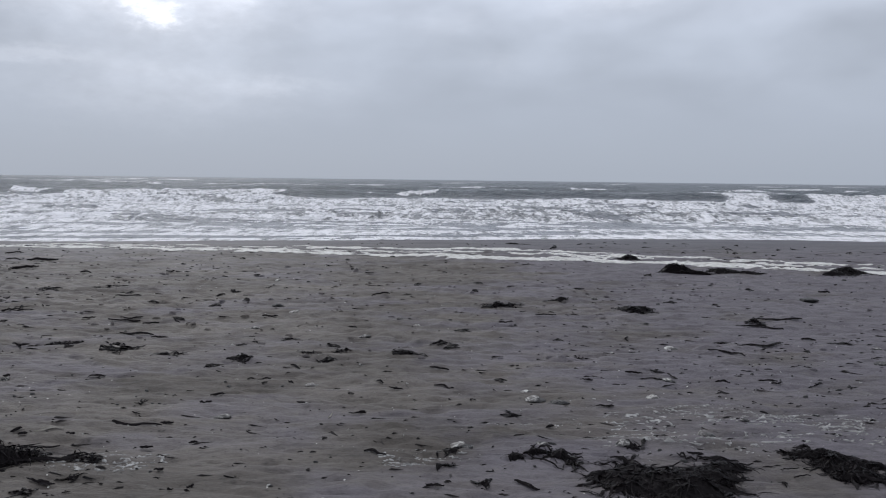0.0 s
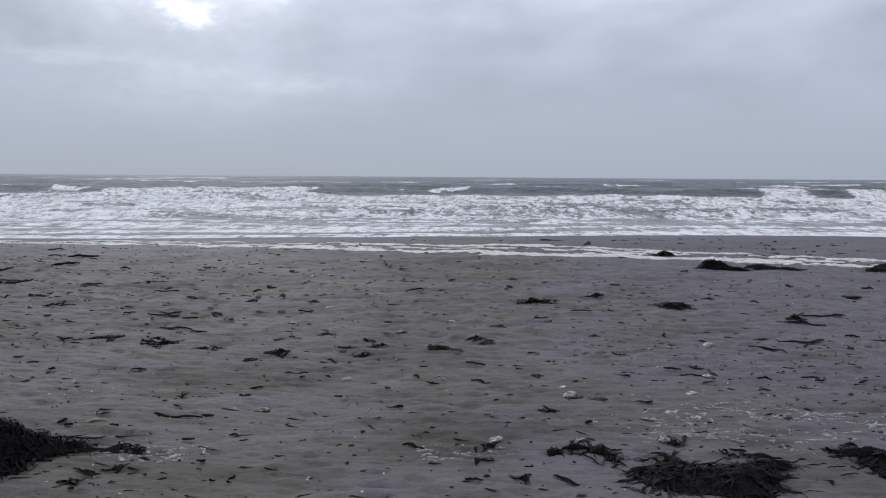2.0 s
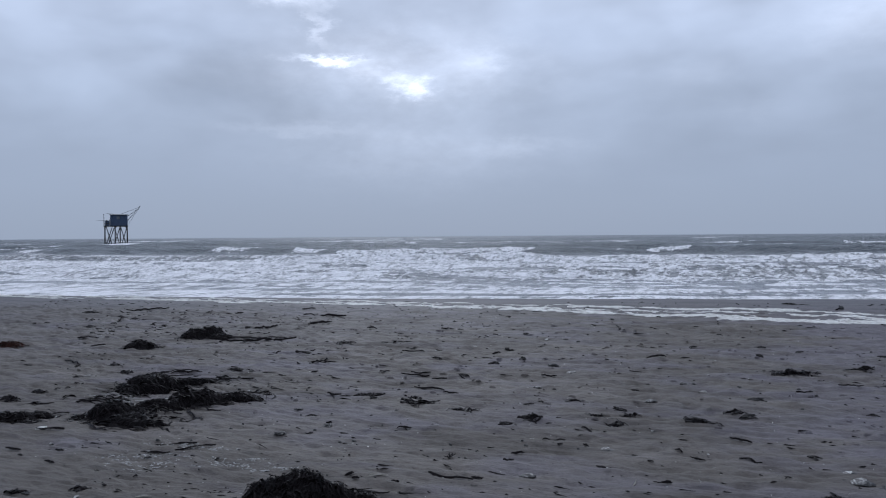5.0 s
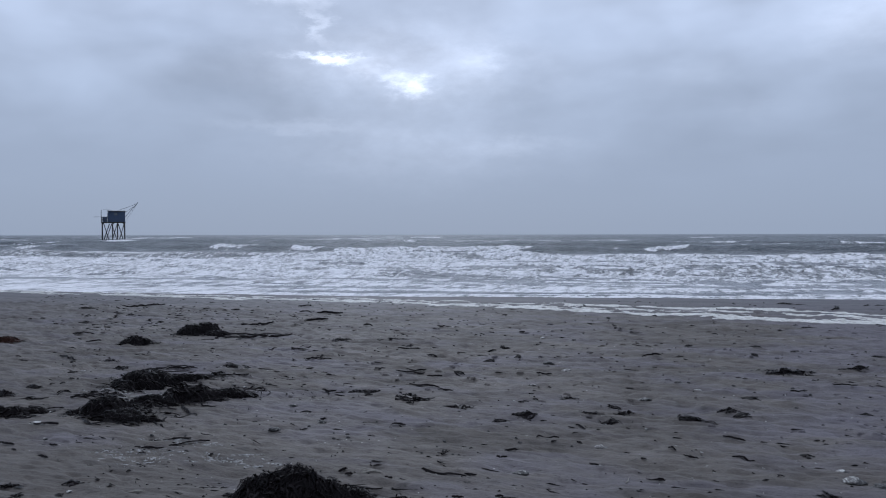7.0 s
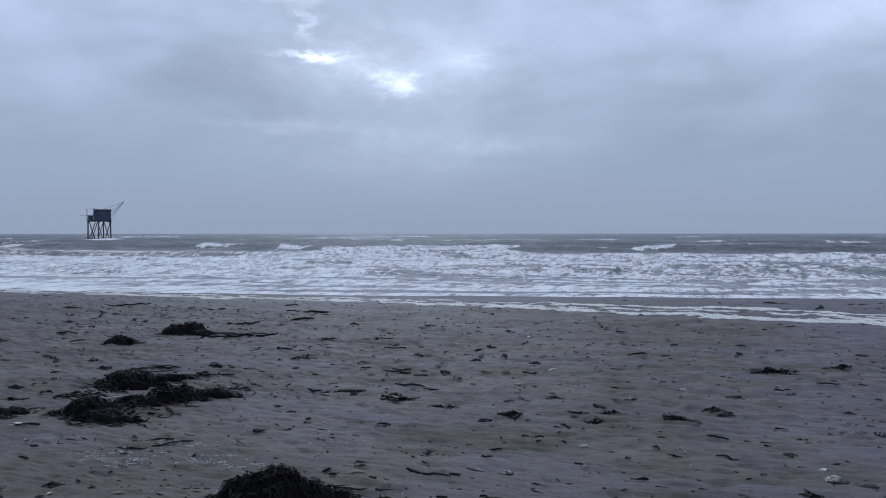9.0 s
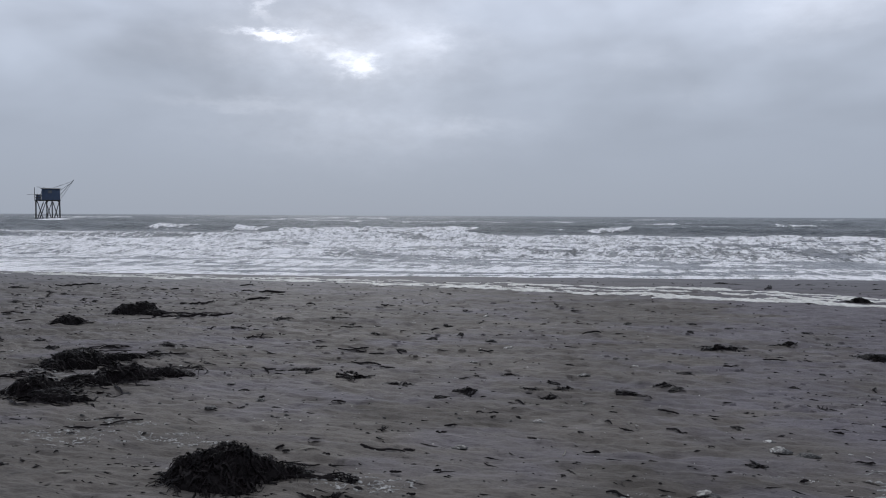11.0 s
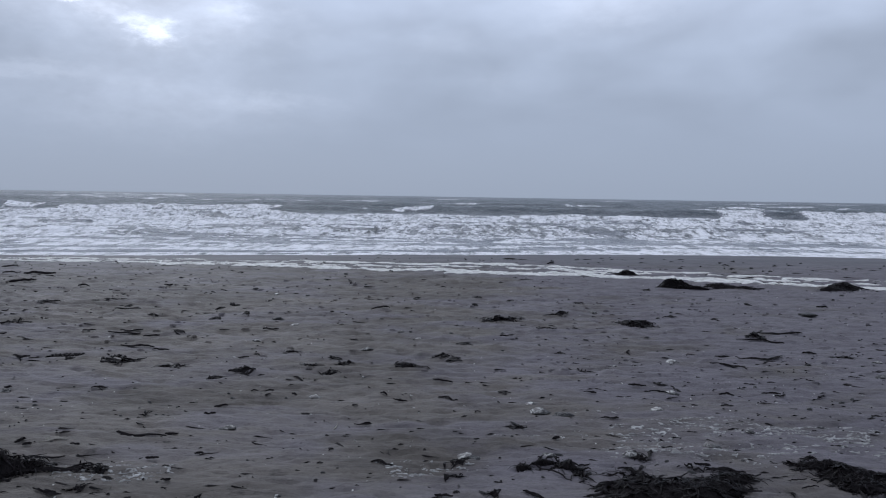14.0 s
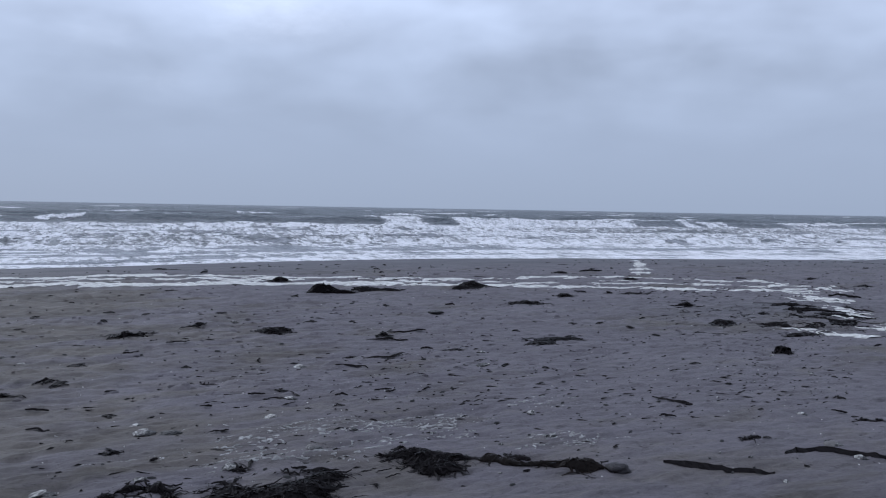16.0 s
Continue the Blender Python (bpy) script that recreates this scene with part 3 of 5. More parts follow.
def tide_field(x, y):
    wob = 0.9 * (fractal(x * 0.8, y * 0.9, 4, 0.6) - 0.5)
    web = fractal(x * 1.5 + 8, y * 6.0, 5, 0.66) - 0.5
    lower = np.interp(x, LOWER_X, LOWER_Y) + wob
    upper = np.interp(x, UPPER_X, UPPER_Y) + 1.3 * wob
    body = np.interp(x, [-20, -8, -3, 1, 4, 7, 10, 13], [0.08, 0.09, 0.15, 0.22, 0.19, 0.13, 0.14, 0.14])
    a = body + 0.85 * web - np.abs(y - lower)
    b = 0.6 * body + 0.65 * web - np.abs(y - upper)
    third = 0.45 * body + 0.8 * web - np.abs(y - 0.5 * lower - 0.5 * upper - 0.4 * wob)
    between = np.where((y > lower) & (y < upper), 1.7 * web - 0.30, -1.0)
    return np.maximum(np.maximum(a, b), np.maximum(third, between)) * 2.2


def rill_field(x, y):
    web = fractal(x * 1.6 + 3, y * 4.5 + 9, 4, 0.6) - 0.5
    return (0.06 + 2.4 * web - np.abs(x - 13.5 - 0.72 * (y - 17.4)) / (0.18 + 0.04 * (20 - y)) * 0.5 - 0.6 * ease(np.abs(y - 17.2), 1.8, 3.2)) * 2


def pool_field(x, y):
    u, v = 0.62 * x - 0.79 * y, 0.79 * x + 0.62 * y
    web = fractal(u * 1.2 + 21, v * 4.2 + 2, 5, 0.65) - 0.5
    middle = np.interp(y, [6.4, 7.0, 7.7, 9.1, 9.9, 10.9, 11.6], [9.3, 9.7, 10.0, 11.2, 11.6, 12.8, 14.2])
    rim = 0.06 + 2.1 * web - 0.75 * np.abs(x - middle) - 1.2 * ease(np.abs(y - 9.0), 2.3, 3.0)
    spot = -0.08 + 2.4 * web - 0.30 * (((u + 0.35) / 0.75) ** 2 + ((v - 11.0) / 0.45) ** 2)
    return np.maximum(rim, spot) * 2


lay_foam("foam_line", "strips of off-white sea foam stranded along the tide mark", tide_field, (-20, 13.4, 9.5, 18.5), 0.045, 0.02, FOAM)
lay_foam("foam_rill", "white foam lying in a wet runnel towards the sea", rill_field, (11.0, 17, 14.6, 20.6), 0.05, 0.012, FOAM)
lay_foam("foam_pool", "patches of white foam in a wet hollow of the beach", pool_field, (7.2, 16.5, 6.4, 13.4), 0.045, 0.012, FOAM)


def froth(x, y, w, d, amount):
    """Dried lacy froth on the near sand."""
    ox, oy = rng.uniform(0, 100, 2)

    def field(px, py):
        lace = 0.027 - np.abs(fractal(px * 5.5 + 1.5 * py + ox, py * 22 - 3.0 * px + oy, 4, 0.62) - 0.5)
        tear = fractal(px * 5.1 + oy, py * 10 + ox, 4, 0.6) - 0.5
        r = ((px - x) / w) ** 2 + ((py - y) / d) ** 2
        return np.minimum(lace, 0.5 * tear + amount + 0.125 - 0.07 * r) * 9

    return lay_foam("dried_froth", "lacy off-white froth dried on the sand", field, (x - 1.6 * w, x + 1.6 * w, y - 1.6 * d, y + 1.6 * d), 0.008, 0.002, FROTH)


for spot in ((0.98, 4.62, 0.30, 0.10, -0.02), (0.45, 4.55, 0.25, 0.05, -0.03), (1.57, 4.82, 0.42, 0.14, -0.02), (2.25, 4.76, 0.36, 0.14, -0.03),
             (-0.24, 3.95, 0.22, 0.12, -0.01), (-1.85, 3.76, 0.26, 0.08, 0.0), (2.40, 4.44, 0.12, 0.08, -0.02), (-4.1, 4.05, 0.30, 0.16, -0.02),
             (-3.36, 4.22, 0.24, 0.10, -0.03), (-5.5, 5.62, 0.45, 0.13, 0.06), (3.32, 4.93, 0.24, 0.12, -0.04), (3.0, 4.06, 0.30, 0.12, -0.04),
             (-4.05, 4.45, 0.25, 0.06, 0.0), (1.4, 4.35, 0.5, 0.2, -0.06)):
    froth(*spot)


# ---------------------------------------------------------------- seaweed
def ribbon(verts, faces, path, width, thick, twist=0.0, jag=0.9):
    """A limp frond along path, with a flattened three-sided section."""
    n = len(path)
    start = len(verts)
    for i, p in enumerate(path):
        q = path[min(i + 1, n - 1)] - path[max(i - 1, 0)]
        side = Vector((-q.y, q.x, 0))
        side = side.normalized() if side.length > 1e-6 else Vector((1, 0, 0))
        if twist:
            roll = twist * (1 + 0.5 * math.sin(1.3 * i))
            side = Vector((side.x * math.cos(roll), side.y * math.cos(roll), math.sin(roll)))
        taper = min(1.0, 0.3 + 2.6 * min(i, n - 1 - i) / n)
        w = width * taper * (1 - 0.5 * jag + jag * random.random()) / 2
        verts.append(p + side * w)
        verts.append(p - side * w)
        verts.append(p + Vector((0, 0, thick * (0.5 + 0.5 * taper))))
    for i in range(n - 1):
        a, b = start + 3 * i, start + 3 * i + 3
        faces.append((a, b, b + 2, a + 2))
        faces.append((a + 2, b + 2, b + 1, a + 1))
        faces.append((a + 1, b + 1, b, a))
    faces.append((start, start + 2, start + 1))
    e = start + 3 * (n - 1)
    faces.append((e, e + 1, e + 2))


def flat(height):
    return lambda px, py: height + 0 * px


def wander(x, y, heading, length, steps, turn, lift):
    """A path that wanders over the ground; lift(x, y) is its height there."""
    xs, ys, step = [], [], length / steps
    bend = random.gauss(0, turn)
    for _ in range(steps + 1):
        xs.append(x)
        ys.append(y)
        heading += random.gauss(0, turn) + 0.5 * bend
        x += math.cos(heading) * step
        y += math.sin(heading) * step
    xs, ys = np.array(xs), np.array(ys)
    zs = beach(xs, ys) + lift(xs, ys)
    return [Vector((px, py, pz)) for px, py, pz in zip(xs.tolist(), ys.tolist(), zs.tolist())]


def weed_mesh(name, verts, faces, origin, mat):
    o = Vector(origin)
    return mesh(name, [(v - o)[:] for v in verts], faces, mat, smooth=False)


def scrap(x, y, length, deg):
    """One torn scrap of weed, arched off the sand."""
    verts, faces = [], []
    a = radians(deg * 0.6)
    far = math.hypot(x, y)
    rise = 0.002 + 0.0005 * far + 0.02 * length
    for _ in range(2 if length < 0.09 else 4):
        jx, jy = x + random.gauss(0, 0.10 * length), y + random.gauss(0, 0.08 * length)
        k = length * random.uniform(0.45, 1.0)
        path = wander(jx - math.cos(a) * k / 2, jy - math.sin(a) * k / 2, a, k, 6, 0.34, lambda px, py: rise * np.clip(1 - ((px - x) ** 2 + (py - y) ** 2) / (0.3 * length * length), 0, 1))
        ribbon(verts, faces, path, min(0.06, 0.013 + 0.22 * length) * random.uniform(0.4, 1.0), 0.003 + 0.0007 * far)
    ob = new("seaweed_scrap", weed_mesh("seaweed_scrap", verts, faces, (x, y, 0), TORN))
    ob.location = (x, y, 0)
    tagged(ob, "small dark scrap of wet seaweed on the sand", "seaweed", "seaweed scraps")


def strand(x, y, length, deg):
    """A stretched-out strand of weed: two or three fronds side by side."""
    thing = new("seaweed_strand")
    thing.location = (x, y, 0)
    a = radians(deg * 0.75)
    far = math.hypot(x, y)
    wide = min(0.030, 0.010 + 0.05 * length)
    spine = wander(x - math.cos(a) * length / 2, y - math.sin(a) * length / 2, a, length, max(8, int(length * 26)), min(0.085, 0.05 / length), lambda px, py: 0.003 + 0.0005 * far + 0 * px)
    fix = (Vector((x, y, 0)) - spine[len(spine) // 2]) * 0.8
    fix.z = 0
    spine = [p + fix for p in spine]
    for k in range(4 + 3 * (length > 0.35)):
        verts, faces = [], []
        run = len(spine) if k == 0 else max(4, int(len(spine) * random.uniform(0.25, 0.7)))
        i0 = random.randint(0, len(spine) - run)
        off, slew = random.gauss(0, 0.4 * wide) * (k > 0), random.gauss(0, 0.05) * (k > 0)
        path = []
        for i, p in enumerate(spine[i0:i0 + run]):
            shift = off + slew * i * length / len(spine)
            path.append(p + Vector((-math.sin(a) * shift, math.cos(a) * shift, random.uniform(0, 0.006))))
        stout = random.uniform(0.7, 1.1) if k == 0 else random.uniform(0.4, 0.9)
        ribbon(verts, faces, path, wide * stout, (0.005 + 0.0011 * far) * random.uniform(0.6, 1.2) + (0.012 if k == 0 and length > 0.5 else 0.0))
        new("frond", weed_mesh("frond", verts, faces, (x, y, 0), WEED)).parent = thing
    kind = "long" if length > 0.4 else "short"
    tagged(thing, kind + " dark strand of wet seaweed lying flat on the sand", "seaweed", "seaweed strands")


def stalk(legs, wide):
    """A long limp stalk of kelp through the given corners, thickest in the middle."""
    verts, faces, path = [], [], []
    for (x0, y0), (x1, y1) in zip(legs, legs[1:]):
        for i in range(6):
            u = i / 6
            px, py = x0 + u * (x1 - x0) + random.gauss(0, 0.004), y0 + u * (y1 - y0) + random.gauss(0, 0.004)
            path.append(Vector((px, py, ground_at(px, py) + 0.003)))
    ribbon(verts, faces, path, wide, 0.55 * wide)
    x, y = legs[0]
    ob = new("seaweed_stalk", weed_mesh("seaweed_stalk", verts, faces, (x, y, 0), WEED))
    ob.location = (x, y, 0)
    tagged(ob, "long limp stalk of blackish kelp lying on the sand", "seaweed", "seaweed strands")


def curl(x, y, length, deg):
    """A single thick frond bent into a hook."""
    verts, faces = [], []
    a = radians(deg * 0.6)
    path = []
    for i in range(12):
        u = i / 11
        px = x + (u - 0.5) * length * math.cos(a)
        py = y + (u - 0.5) * length * math.sin(a) + 0.16 * length * math.sin(u * 4.6)
        path.append(Vector((px, py, ground_at(px, py) + 0.003 + 0.035 * length * math.sin(math.pi * u))))
    ribbon(verts, faces, path, 0.018, 0.012)
    ob = new("seaweed_curl", weed_mesh("seaweed_curl", verts, faces, (x, y, 0), WEED))
    ob.location = (x, y, 0)
    tagged(ob, "dark hooked piece of seaweed stalk on the sand", "seaweed", "seaweed strands")


def sprig(x, y, length, deg):
    verts, faces = [], []
    for k in range(5):
        path = wander(x, y, radians(deg) + k * 1.2, length * 0.75, 5, 0.2, lambda px, py: 0.003 + 0.5 * np.hypot(px - x, py - y))
        ribbon(verts, faces, path, 0.012, 0.006)
    ob = new("seaweed_sprig", weed_mesh("seaweed_sprig", verts, faces, (x, y, 0), TORN))
    ob.location = (x, y, 0)
    tagged(ob, "small star-shaped sprig of dark seaweed on the sand", "seaweed", "seaweed scraps")


def mound(x, y, length, deep, deg, lobes, ragged):
    """A ragged low form made of several lobes: a field over the plane, above 0 inside it."""
    a = radians(deg)
    ca, sa = math.cos(a), math.sin(a)
    spots = [(random.gauss(-0.06, 0.06), random.gauss(0, 0.05), 0.32, 0.32, 1.0)]
    for k in range(lobes):
        th = 2 * math.pi * (k + random.random()) / lobes
        spots.append((0.33 * math.cos(th), 0.30 * math.sin(th), random.uniform(0.14, 0.26), random.uniform(0.12, 0.24), random.uniform(0.35, 0.8)))
    ox = random.uniform(0, 90)

    def dome(px, py):
        u = ((px - x) * ca + (py - y) * sa) / length
        v = (-(px - x) * sa + (py - y) * ca) / deep
        bulk = 0.0
        for cu, cv, ru, rv, top in spots:
            bulk = bulk + top * np.exp(-1.3 * (((u - cu) / ru) ** 2 + ((v - cv) / rv) ** 2))
        return bulk

    def field(px, py):
        tear = fractal(px * 9 + ox, py * 14 + ox, 4, 0.65) - 0.5
        return np.minimum(0.8, dome(px, py) - 0.30) + ragged * tear

    def rise(px, py):
        bulk = np.clip(dome(px, py) - 0.15, 0, None)
        lump = 0.25 + 1.4 * fractal(px * 11 + 3, py * 11 + ox, 4, 0.65)
        return (1 - np.exp(-1.6 * bulk)) * 1.15 * lump

    return field, rise


def whole_pieces(verts, faces, least):
    """The connected pieces of a sheet that hold at least this share of it, each as its own verts and faces."""
    root = list(range(len(verts)))

    def find(i):
        while root[i] != i:
            root[i] = root[root[i]]
            i = root[i]
        return i

    for f in faces:
        for i in f[1:]:
            root[find(i)] = find(f[0])
    groups = {}
    for f in faces:
        groups.setdefault(find(f[0]), []).append(f)
    out = []
    for group in groups.values():
        if len(group) >= least * len(faces):
            used = sorted({i for f in group for i in f})
            index = {i: k for k, i in enumerate(used)}
            out.append(([verts[i] for i in used], [tuple(index[i] for i in f) for f in group]))
    return out


def pile(form, x, y, length, deep, height, count, width, finest=0.012):
    """The mass under the form and the small fronds that cover it."""
    field, rise = form
    span_x, span_y = 0.66 * length, 0.66 * max(deep, 0.5 * length)
    cell = max(0.010, min(length / 80, finest))
    verts, faces = contour_sheet(field, x - span_x, x + span_x, y - span_y, y + span_y, cell)
    body, skin = [], []
    if faces:
        v = np.array(verts)
        grit = 0.014 * (fractal(v[:, 0] * 55, v[:, 1] * 55, 3, 0.7) - 0.35)
        z = beach(v[:, 0], v[:, 1]) + np.where(v[:, 2] < 0, -0.008, 0.85 * height * rise(v[:, 0], v[:, 1]) * np.clip(2.0 * v[:, 2], 0, 1) ** 0.6 + grit + 0.004)
        body, skin = [Vector(p) for p in np.stack([v[:, 0], v[:, 1], z], -1).tolist()], faces

    def lift(px, py):
        return 0.002 + 0.85 * height * rise(px, py) * np.clip(2.0 * field(px, py), 0, 1) ** 0.6

    fverts, ffaces = [], []
    tries = 0
    while count > 0 and tries < 12000:
        tries += 1
        sx, sy = x + random.uniform(-1, 1) * span_x, y + random.uniform(-1, 1) * span_y
        if float(field(sx, sy)) < random.uniform(-0.12, 0.15):
            continue
        count -= 1
        k = min(0.17 if height < 0.15 else 0.09, random.uniform(0.05, 0.20) * (0.35 + length))
        w = width * random.choice((0.4, 0.6, 0.9, 1.3, 1.8, 2.3))
        path = wander(sx, sy, random.choice((0, math.pi)) + random.gauss(0, 0.9 if y < 5.5 else 0.5), k, 6, 0.42 if y < 5.5 else 0.28, lift)
        up = random.random() ** 2 * (0.010 + 0.15 * height)
        lean = random.choice((0.6, 1.0, 1.0, 1.0))
        arch = [up * math.sin(math.pi * lean * i / 6) * random.uniform(0.7, 1.1) for i in range(7)]
        ribbon(fverts, ffaces, [p + Vector((0, 0, q)) for p, q in zip(path, arch)], w, 0.12 * w, random.uniform(-0.9, 0.9) * (1.0 if y < 7 else 0.4))
    return body, skin, fverts, ffaces, lift


def clump(x, y, length, deg, height):
    """A loose tuft of weed: a low tangle with a few fronds hanging out."""
    deg *= 0.6
    far = math.hypot(x, y)
    length *= 0.85
    height *= 0.5
    deep = 0.42 * length
    field = mound(x, y, length, deep, deg, 4, 1.9)
    body, skin, fv, ff, _ = pile(field, x, y, length, deep, max(height, 0.010), int(10 + min(40, 70 * length)), min(0.014, 0.007 + 0.02 * length) + 0.0006 * far)
    n = len(body)
    ob = new("seaweed_tuft", weed_mesh("seaweed_tuft", body + fv, list(skin) + [tuple(i + n for i in f) for f in ff], (x, y, 0), WEED))
    ob.location = (x, y, 0)
    tagged(ob, "loose tuft of tangled dark seaweed on the sand", "seaweed", "seaweed tufts")


def heap(x, y, length, deg, height, full=0.62, mat=WEED):
    """A mound of weed: a ragged mass, the small fronds over it, and single fronds that trail out."""
    deg *= 0.6
    a = radians(deg)
    ca, sa = math.cos(a), math.sin(a)
    length *= 0.78
    height *= 0.75 if y < 7 else 0.5 if y < 12 else 0.8
    deep = full * length
    field = mound(x, y, length, deep, deg, 6, 2.7 if height < 0.055 else 1.9)
    body, skin, fv, ff, lift = pile(field, x, y, length, deep, height, int(min(560, 60 + 560 * length)), 0.011 + 0.0007 * math.hypot(x, y))
    thing = new("seaweed_heap")
    thing.location = (x, y, 0)
    tone = "rust-brown" if mat == RUST else "blackish"
    tagged(thing, "low heap of wet " + tone + " seaweed lying on the sand", "seaweed", "seaweed heaps")
    if skin:
        for piece, sheet in whole_pieces(body, skin, 0.04):
            new("mass", weed_mesh("mass", piece, sheet, (x, y, 0), MATTED if mat == WEED else mat)).parent = thing
    ob = tagged(new("small_fronds", weed_mesh("small_fronds", fv, ff, (x, y, 0), mat)), kind="stuff")
    ob.parent = thing
    for _ in range(10):
        verts, faces = [], []
        side = random.choice((-1, 1, 1))
        u, v = side * length * random.uniform(0.2, 0.42), random.uniform(-0.35, 0.35) * deep
        px, py = x + u * ca - v * sa, y + u * sa + v * ca
        path = wander(px, py, a + (0 if side > 0 else math.pi) + random.gauss(0, 0.4), length * random.uniform(0.10, 0.26), 10, 0.26, lift)
        ribbon(verts, faces, path, random.uniform(0.008, 0.02), 0.005)
        ob = new("frond", weed_mesh("frond", verts, faces, (x, y, 0), WEED if random.random() < 0.7 else KELP))
        ob.parent = thing
    return thing


def bed_form(lobes, ragged, height):
    """A low mass made of given lobes: x, y, two radii, turn, height."""
    ox = 11.7 * lobes[0][0] + 40

    def weights(px, py):
        out = []
        for cx, cy, rx, ry, deg, high in lobes:
            ca, sa = math.cos(radians(deg)), math.sin(radians(deg))
            u, v = ((px - cx) * ca + (py - cy) * sa) / rx, (-(px - cx) * sa + (py - cy) * ca) / ry
            out.append((np.exp(-1.05 * (u * u + v * v) ** 1.35), high))
        return out

    def field(px, py):
        tear = fractal(px * 8 + ox, py * 12 + ox, 4, 0.66) - 0.5
        return np.minimum(0.8, sum(w for w, _ in weights(px, py)) - 0.30) + ragged * tear

    def rise(px, py):
        top = sum((w * high) ** 3 for w, high in weights(px, py)) ** (1 / 3)
        return top / (0.85 * height) * (0.74 + 0.48 * fractal(px * 10 + 3, py * 10 + ox, 4, 0.66))

    return field, rise


def weed_bed(label, lobes, ragged, count, width, trails=(), mat=WEED):
    """Stranded weed with a footprint of its own: the mass, small fronds over it, and long fronds trailing out."""
    xs = [q[0] + d * q[2] for q in lobes for d in (-1.2, 1.2)]
    ys = [q[1] + d * max(q[3], 0.5 * q[2]) for q in lobes for d in (-1.2, 1.2)]
    x, y = (min(xs) + max(xs)) / 2, (min(ys) + max(ys)) / 2
    length, deep = (max(xs) - min(xs)) / 1.32, (max(ys) - min(ys)) / 1.32
    height = max(q[5] for q in lobes)
    body, skin, fv, ff, lift = pile(bed_form(lobes, ragged, height), x, y, length, deep, height, count, width, 0.010)
    thing = new("seaweed_heap")
    thing.location = (x, y, 0)
    tagged(thing, label, "seaweed", "seaweed heaps")
    for piece, sheet in whole_pieces(body, skin, 0.03):
        new("mass", weed_mesh("mass", piece, sheet, (x, y, 0), MATTED if mat == WEED else mat)).parent = thing
    tagged(new("small_fronds", weed_mesh("small_fronds", fv, ff, (x, y, 0), mat)), kind="stuff").parent = thing
    for x0, y0, x1, y1, wide in trails:
        verts, faces = [], []
        n = 9
        bow = random.uniform(-0.12, 0.12)
        path = []
        for i in range(n):
            u = i / (n - 1)
            px = x0 + u * (x1 - x0) - bow * (y1 - y0) * math.sin(math.pi * u) + random.gauss(0, 0.006)
            py = y0 + u * (y1 - y0) + bow * (x1 - x0) * math.sin(math.pi * u) + random.gauss(0, 0.006)
            path.append(Vector((px, py, ground_at(px, py) + 0.8 * float(lift(px, py)) + 0.004 + random.uniform(0, 0.008))))
        ribbon(verts, faces, path, 0.8 * wide, 0.3 * wide + 0.003, 0.0, 0.4)
        new("frond", weed_mesh("frond", verts, faces, (x, y, 0), mat)).parent = thing
    return thing


# ---------------------------------------------------------------- stones, shells, twigs
def stone(x, y, length, deg, height, mat=None):
    bm = bmesh.new()
    bmesh.ops.create_icosphere(bm, subdivisions=3, radius=0.5)
    seed = Vector((x * 3.1, y * 2.3, 0))
    for v in bm.verts:
        k = 1 + 0.55 * (noise.noise(v.co * 2.2 + seed)) + 0.16 * noise.noise(v.co * 7 + seed)
        v.co *= k
        if v.co.z < -0.2:
            v.co.z = -0.2
    high = 0.88 * max(0.9 * height, 0.24 * length)
    for v in bm.verts:
        v.co = Vector((v.co.x * length, v.co.y * length * 0.7, (v.co.z + 0.14) * high * 1.4))
    for f in bm.faces:
        f.smooth = True
    me = bpy.data.meshes.new("stone")
    bm.to_mesh(me)
    bm.free()
    me.materials.append(mat or STONE)
    ob = new("stone", me)
    ob.matrix_world = pose(x, y, ground_at(x, y), 0, 0, deg * 0.6)
    tagged(ob, "rounded dark purple-brown stone half sunk in sand" if mat == UMBER else "rough blackish oyster lump bedded in sand" if mat else "rough grey stone with pale crust, bedded in sand", "stone", "stones")


def valve(length, high, seed, deep):
    """One ridged, shallow, uneven half of an oyster, hollow side down."""
    bm = bmesh.new()
    nr, na = 6, 22
    layers = []
    for under in (0, 1):
        rings = []
        for i in range(nr + 1):
            r = i / nr
            ring = []
            for k in range(na):
                th = 2 * math.pi * k / na
                rim = 0.5 * (1 + 0.22 * math.cos(th) + 0.22 * noise.noise(Vector((math.cos(th) * 1.5, math.sin(th) * 1.5, 0)) + seed))
                px, py = r * rim * math.cos(th) * length, r * rim * math.sin(th) * length * deep
                z = high * (1 - r ** 2.2) * (1 - 0.3 * under) + 0.05 * length * noise.noise(Vector((px, py, 0)) * (6 / length) + seed) * r
                ring.append(bm.verts.new((px, py, z - 0.005 * under)))
            rings.append(ring)
        layers.append(rings)
    for rings, flip in zip(layers, (False, True)):
        for i in range(nr):
            for k in range(na):
                f = [rings[i][k], rings[i + 1][k], rings[i + 1][(k + 1) % na], rings[i][(k + 1) % na]]
                bm.faces.new(f[::-1] if flip else f)
    for k in range(na):
        p, q = layers[0][nr], layers[1][nr]
        bm.faces.new((p[k], q[k], q[(k + 1) % na], p[(k + 1) % na]))
    bmesh.ops.remove_doubles(bm, verts=bm.verts, dist=1e-5)
    for f in bm.faces:
        f.smooth = True
    return bm


